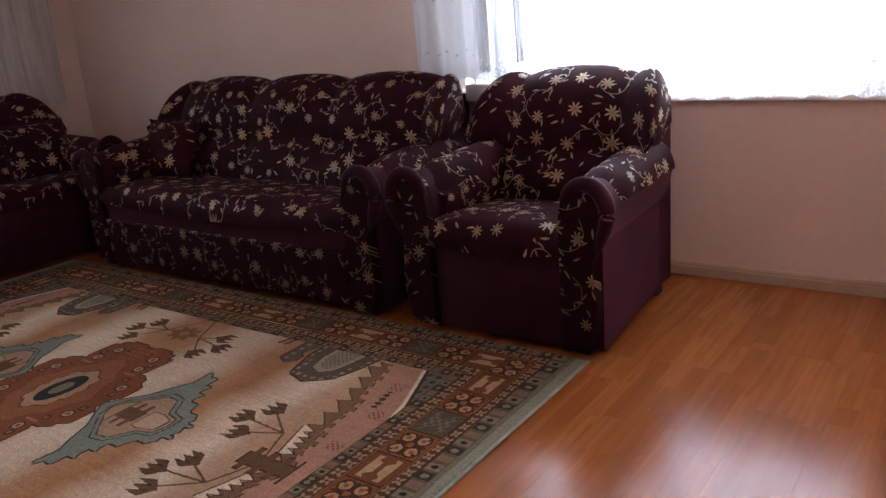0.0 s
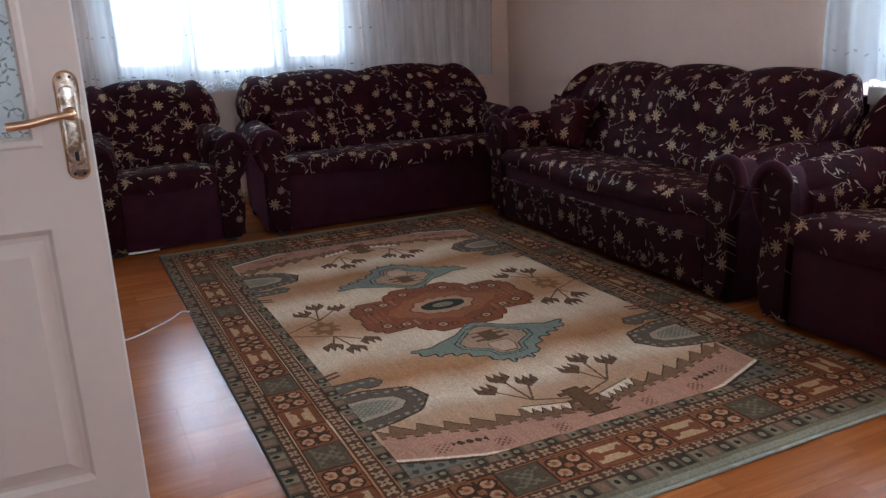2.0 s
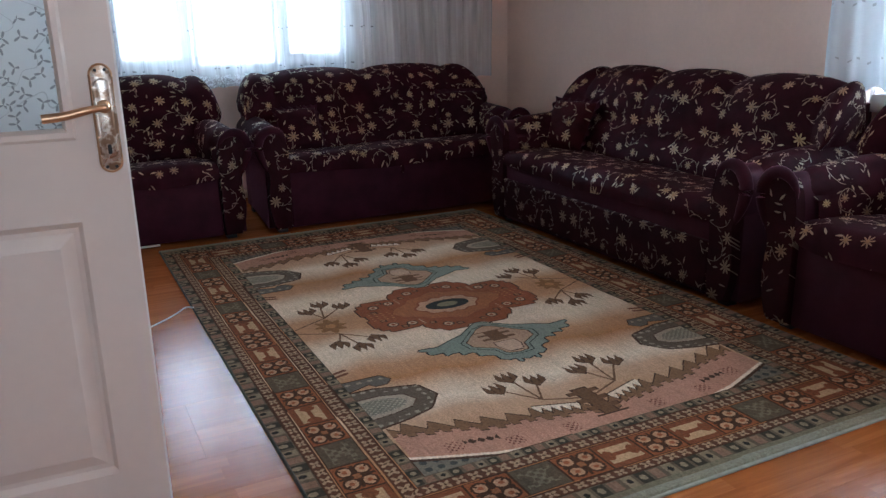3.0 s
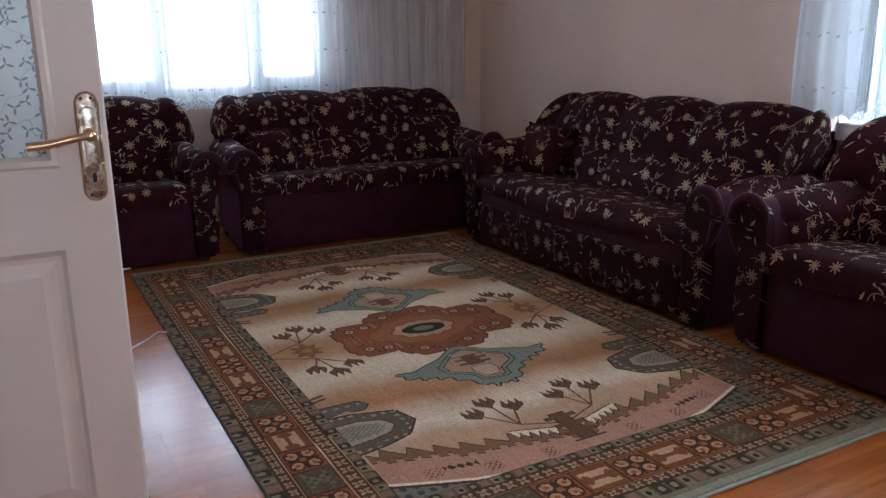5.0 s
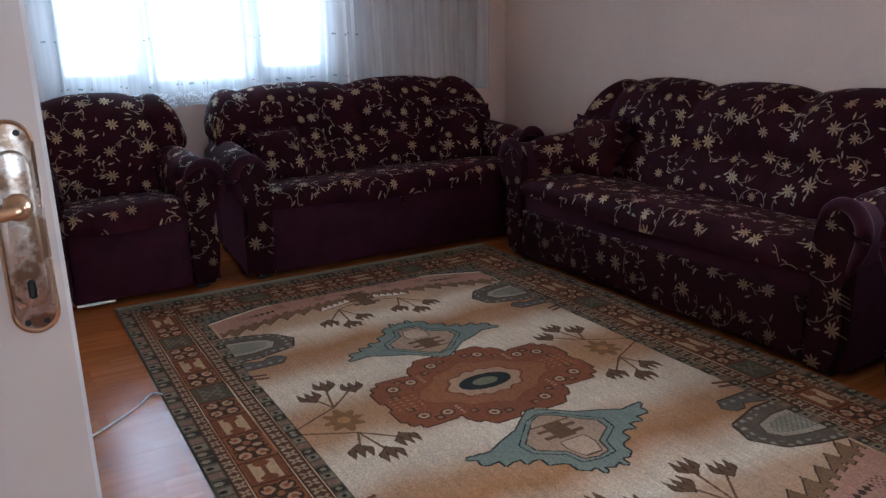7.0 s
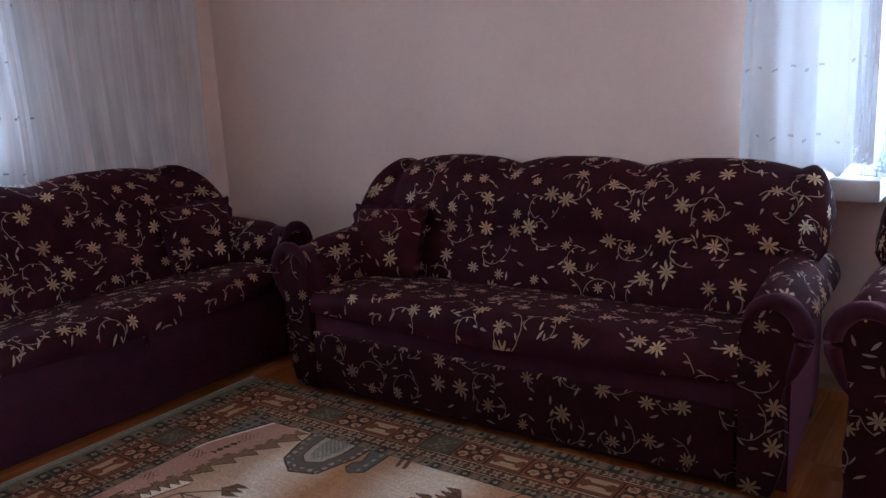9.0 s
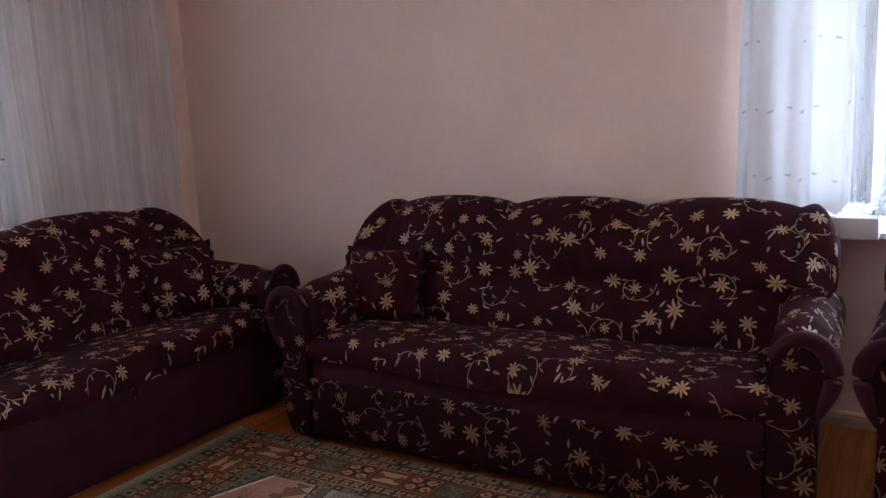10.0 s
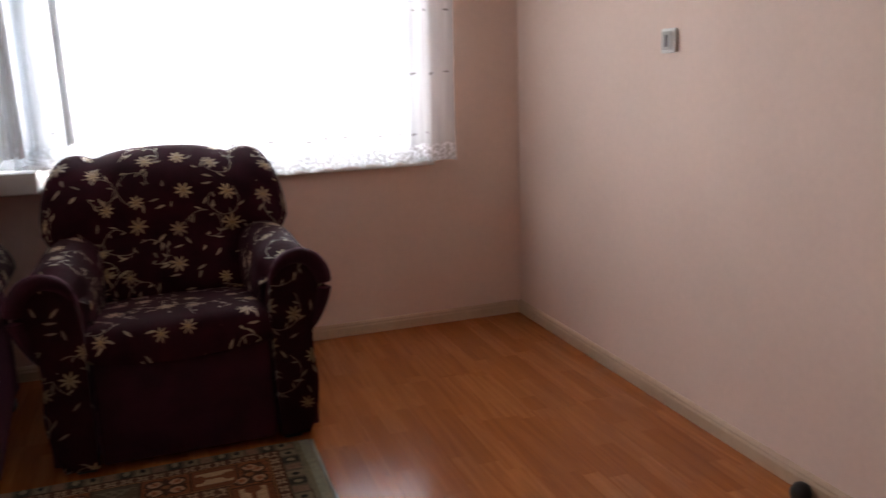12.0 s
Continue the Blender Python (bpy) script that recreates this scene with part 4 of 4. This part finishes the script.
    checks(V, U, 1.495, 1.555, 0.048, short)
    lay(U > 1.553, (0.20, 0.205, 0.165))
    col[long_side & (V >= 0.70)] = side[long_side & (V >= 0.70)]
    col[(V >= 0.70) | (U >= 1.235)] *= (0.89, 0.775, 0.66)
    # chamfered inner corners at the ends
    m = (U > rim) & (U < 1.235) & (V < 0.70)
    col[m] = np.where(((U - rim)[m] < 0.014)[:, None], np.array(cream), np.array(umber))
    m2 = (U > rim + 0.028) & (U < 1.235) & (V < 0.70)
    col[m2] = np.array((0.17, 0.155, 0.13))
    lay(m2 & (np.hypot((u * 26) % 1 - 0.5, (v * 26) % 1 - 0.5) < 0.3), (0.06, 0.065, 0.065))
    lay(U > 1.572, (0.25, 0.26, 0.21))
    lay(V > 1.012, (0.10, 0.11, 0.10))
    return col * np.array((1.02, 0.955, 0.86))


def rug():
    nx, ny = 900, 572
    gx = np.linspace(-RUG_W / 2, RUG_W / 2, nx + 1)
    gy = np.linspace(-RUG_D / 2, RUG_D / 2, ny + 1)
    px, py = np.meshgrid(gx, gy, indexing="ij")
    wave = 0.0012 * np.sin(px * 7 + 1) * np.sin(py * 5) + 0.0008 * np.sin(px * 23) * np.sin(py * 17 + 2)
    rim = np.minimum(np.minimum(px + RUG_W / 2, RUG_W / 2 - px), np.minimum(py + RUG_D / 2, RUG_D / 2 - py))
    pz = np.where(rim < 0.002, 0.0005, 0.0105 + wave)
    co = np.stack([px, py, pz], -1).reshape(-1, 3)
    i = np.arange(nx)[:, None] * (ny + 1) + np.arange(ny)[None, :]
    quads = np.stack([i, i + ny + 1, i + ny + 2, i + 1], -1).reshape(-1, 4)
    me = bpy.data.meshes.new("rug")
    me.vertices.add(len(co))
    me.vertices.foreach_set("co", co.ravel())
    me.loops.add(quads.size)
    me.loops.foreach_set("vertex_index", quads.ravel().astype(np.int32))
    me.polygons.add(len(quads))
    me.polygons.foreach_set("loop_start", np.arange(0, quads.size, 4, dtype=np.int32))
    me.update(calc_edges=True)
    cx, cy = np.meshgrid((gx[1:] + gx[:-1]) / 2, (gy[1:] + gy[:-1]) / 2, indexing="ij")
    bend = 0.003 * np.sin(cx * 3.1 + cy * 2) , 0.003 * np.sin(cy * 4.3 + cx)
    rgb = rug_design(cx + bend[0], cy + bend[1]).reshape(-1, 3)
    att = me.attributes.new("design", "FLOAT_COLOR", "FACE")
    att.data.foreach_set("color", np.hstack([rgb, np.ones((len(rgb), 1))]).ravel().astype(np.float32))
    me.materials.append(RUG)
    ob = new("rug", me)
    ob.matrix_world = pose(RUG_X, RUG_Y, 0.0005)
    tagged(ob, "patterned wool rug, brick medallion on cream-tan field", "rug")
    for s in (-1, 1):
        part("binding", box(s * (RUG_W / 2 + 0.006) - 0.006, s * (RUG_W / 2 + 0.006) + 0.006, -RUG_D / 2, RUG_D / 2, 0.0, 0.009, 0.003, 1), RUG_EDGE, ob, "pale green bound end")
    return ob


rug()


# ---------- the open door ----------
def door():
    """Leaf in local x (free edge at 0, hinge at +width) and z; the face seen looks along -y."""
    width, height, thick = 0.80, 2.02, 0.038
    root = thing("door_1", "open cream painted door with leaf-patterned glass", "door", pose(DOOR[0], DOOR[1], 0.008, 0, 0, DOOR[2]) @ Matrix.Diagonal((1, -1, 1, 1)), kind="structure")
    ga, gb, g0, g1 = 0.096, width - 0.096, 1.033, 1.90      # glass
    pa, pb, p0, p1 = 0.092, width - 0.092, 0.335, 0.868     # lower panel
    bm = bmesh.new()
    for b in ((0.004, ga, 0, height), (gb, width, 0, height), (ga, gb, 0, p0), (ga, gb, p1, g0), (ga, gb, g1, height)):
        box(b[0], b[1], 0, thick, b[2], b[3], bm=bm)
    part("leaf", bm, DOOR_PAINT, root, "cream painted stiles and rails", False)
    part("edge_strip", box(0.0, 0.004, 0.0, thick, 0, height), EDGE_PAINT, root, "white lipping on the door's edge", False)
    glass = part("glass", sheet(lambda u, v: (ga + (gb - ga) * u, 0.018, g0 + (g1 - g0) * v), 1, 1, lambda u, v: (u * (gb - ga), v * (g1 - g0))), FROST, root, "patterned frosted glass with bamboo leaves", False)
    glass.modifiers.new("thickness", "SOLIDIFY").thickness = 0.004

    def moulding(a, b, c, d, w, y):
        """A bevelled frame round an opening."""
        bm = bmesh.new()
        steps = [(0.0, 0.0), (w * 0.25, y), (w * 0.7, y), (w, 0.010)]
        rings = []
        for o, h in steps:
            rings.append([bm.verts.new(p) for p in ((a - 0.012 + o, -h if h != 0.010 else 0.012, c - 0.012 + o), (b + 0.012 - o, -h if h != 0.010 else 0.012, c - 0.012 + o), (b + 0.012 - o, -h if h != 0.010 else 0.012, d + 0.012 - o), (a - 0.012 + o, -h if h != 0.010 else 0.012, d + 0.012 - o))])
        for r0, r1 in zip(rings, rings[1:]):
            for k in range(4):
                bm.faces.new((r0[k], r0[(k + 1) % 4], r1[(k + 1) % 4], r1[k]))
        return bm

    part("glazing_bead", moulding(ga, gb, g0, g1, 0.022, 0.004), DOOR_PAINT, root, "", False)
    bm = bmesh.new()
    rings = []
    for o, y in ((0.0, 0.0), (0.012, 0.011), (0.022, 0.011), (0.048, 0.001), (0.050, 0.001)):
        rings.append([bm.verts.new(p) for p in ((pa + o, y, p0 + o), (pb - o, y, p0 + o), (pb - o, y, p1 - o), (pa + o, y, p1 - o))])
    for r0, r1 in zip(rings, rings[1:]):
        for k in range(4):
            bm.faces.new((r0[k], r0[(k + 1) % 4], r1[(k + 1) % 4], r1[k]))
    bm.faces.new(rings[-1])
    part("raised_panel", bm, DOOR_PAINT, root, "raised lower panel", False)
    part("panel_back", box(pa, pb, 0.022, thick, p0, p1), DOOR_PAINT, root, "", False)
    # long plate with lever and keyhole
    px, pz0, pz1, half = 0.031, 0.957, 1.157, 0.0205

    def stadium(inset, low=0.0, high=0.0):
        r = half - inset
        top = [(px + r * math.cos(math.pi * k / 10), pz1 - half - high + r * math.sin(math.pi * k / 10)) for k in range(11)]
        return top + [(px - r * math.cos(math.pi * k / 10), pz0 + half + low - r * math.sin(math.pi * k / 10)) for k in range(11)]

    plate = part("handle_plate", prism(stadium(0.0), -0.005, 0.0, 0.0022), BRASS, root, "worn brass long plate")
    edge = [(x, -0.0045, z) for x, z in stadium(0.0015)]
    part("rim", tube(edge + edge[:1], 0.0022, 6), GILT, plate, "rubbed gilt rim")
    part("raised_panel", prism(stadium(0.0065, 0.020, 0.020), -0.009, -0.003, 0.003), BRASS, plate, "raised panel with worn plating")
    part("keyhole", box(px - 0.0035, px + 0.0035, -0.0105, -0.0085, 0.992, 1.010, 0.002, 1), BLACK, plate, "dark keyhole")
    for sx in (-0.008, 0.008):
        for z in (pz0 + 0.011, pz1 - 0.012):
            part("screw", tube([(px + sx, -0.0040, z), (px + sx, -0.0066, z)], 0.0030, 10), BLACK, plate, "dark screw head")
    hub = bmesh.new()
    bmesh.ops.create_uvsphere(hub, u_segments=16, v_segments=10, radius=0.0125, matrix=Matrix.Translation((px, -0.016, 1.080)))
    part("hub", hub, GILT, root, "polished round hub of the lever")
    lever = curve([(px, -0.004, 1.080), (px, -0.030, 1.080), (px + 0.006, -0.040, 1.080), (px + 0.030, -0.043, 1.077), (px + 0.070, -0.043, 1.069), (px + 0.105, -0.042, 1.066)], 24)
    part("lever", tube(lever, lambda s: 0.0075 - 0.002 * math.sin(math.pi * min(s * 1.6, 1.0)) + 0.0025 * max(0.0, s - 0.6), 10), GILT, root, "gilt lever handle")
    for z in (0.25, 1.05, 1.80):
        part("hinge", tube([(width + 0.004, -0.004, z - 0.04), (width + 0.004, -0.004, z + 0.04)], 0.007, 8), BRASS, root)
    return root


DOOR = (-1.42, -0.008, -92.0)
door()
casing = bmesh.new()
a, b, h = OPEN_S
for q in ((a - 0.075, a, 0.0, h), (b, b + 0.075, 0.0, h), (a - 0.075, b + 0.075, h, h + 0.075)):
    box(q[0], q[1], SOUTH - 0.002, SOUTH + 0.018, q[2], q[3], 0.003, 1, casing)
tagged(finish("trim", casing, DOOR_PAINT, False), "cream painted door casing", "door casing", kind="structure")

# ---------- small things ----------
switch = thing("light_switch", "white square light switch with dark rocker on wall", "light switch", pose(EAST, 2.205, 1.264, 0, 0, -90))
part("back_box", box(-0.040, 0.040, -0.012, 0.0, -0.040, 0.040, 0.006), WHITE, switch)
part("inner_plate", box(-0.028, 0.028, -0.017, -0.011, -0.030, 0.030, 0.004), plain("grey_plastic", (0.42, 0.40, 0.36), 0.4), switch, "greyish inner plate")
part("rocker", box(-0.008, 0.008, -0.021, -0.016, -0.020, 0.020, 0.003), BLACK, switch, "dark rocker")

wire = curve([(-3.36, 0.345, 0.012), (-3.40, 0.315, 0.004), (-3.33, 0.26, 0.004), (-3.24, 0.165, 0.004), (-3.17, 0.06, 0.004), (-3.16, -0.10, 0.004), (-3.30, -0.40, 0.004), (-3.6, -0.80, 0.004)], 60)
tagged(finish("cable", tube(wire, 0.0035, 6), CABLE), "thin pale cable lying on the laminate floor", "cable")

stop = thing("door_stop", "small dark rubber stop on the floor by the skirting", "door stop", pose(-0.025, 1.47, 0))
bm = bmesh.new()
bmesh.ops.create_uvsphere(bm, u_segments=16, v_segments=10, radius=0.03)
for v in bm.verts:
    v.co.z = max(v.co.z * 1.1, -0.02) + 0.02
part("rubber_body", bm, BLACK, stop)

# ---------- outdoors ----------
tagged(finish("ground", box(-300, 300, -300, 300, -1.0, -0.8), GROUND, False), "bare dry ground outside the windows", "ground", kind="structure")

tagged(finish("backdrop", box(-40, 40, 58, 58.2, -0.8, 34), HAZE, False), "bright white hazy sky beyond the window", "backdrop", kind="structure")
tagged(finish("backdrop", box(-66.2, -66, -40, 40, -0.8, 34), HAZE, False), "bright white hazy sky beyond the window", "backdrop", kind="structure")

# ---------- floor planks ----------
PLANK_W, PLANK_L = 0.195, 1.29


def plank_mesh(length):
    bm = bmesh.new()
    w, g, c = PLANK_W, 0.0001, 0.00025
    lower = [bm.verts.new(p) for p in ((g, g, -0.009), (w - g, g, -0.009), (w - g, length - g, -0.009), (g, length - g, -0.009))]
    mid = [bm.verts.new(p) for p in ((g, g, -c), (w - g, g, -c), (w - g, length - g, -c), (g, length - g, -c))]
    top = [bm.verts.new(p) for p in ((g + c, g + c, 0), (w - g - c, g + c, 0), (w - g - c, length - g - c, 0), (g + c, length - g - c, 0))]
    for r0, r1 in ((lower, mid), (mid, top)):
        for k in range(4):
            bm.faces.new((r0[k], r0[(k + 1) % 4], r1[(k + 1) % 4], r1[k]))
    bm.faces.new(top)
    me = bpy.data.meshes.new("plank")
    bm.to_mesh(me)
    bm.free()
    me.materials.append(FLOOR)
    return me


meshes = {}
rnd = random.Random(4)
x = WEST
while x < HALL_E - 0.01:
    y = HALL_S
    first = rnd.choice((0.43, 0.86, 1.29))
    while y < NORTH - 0.005:
        length = round(min(first, NORTH - y), 3)
        first = PLANK_L
        if length not in meshes:
            meshes[length] = plank_mesh(length)
        ob = new("plank", meshes[length])
        ob.location = (x, y, 0)
        ob.parent = floor
        y += length
    x += PLANK_W
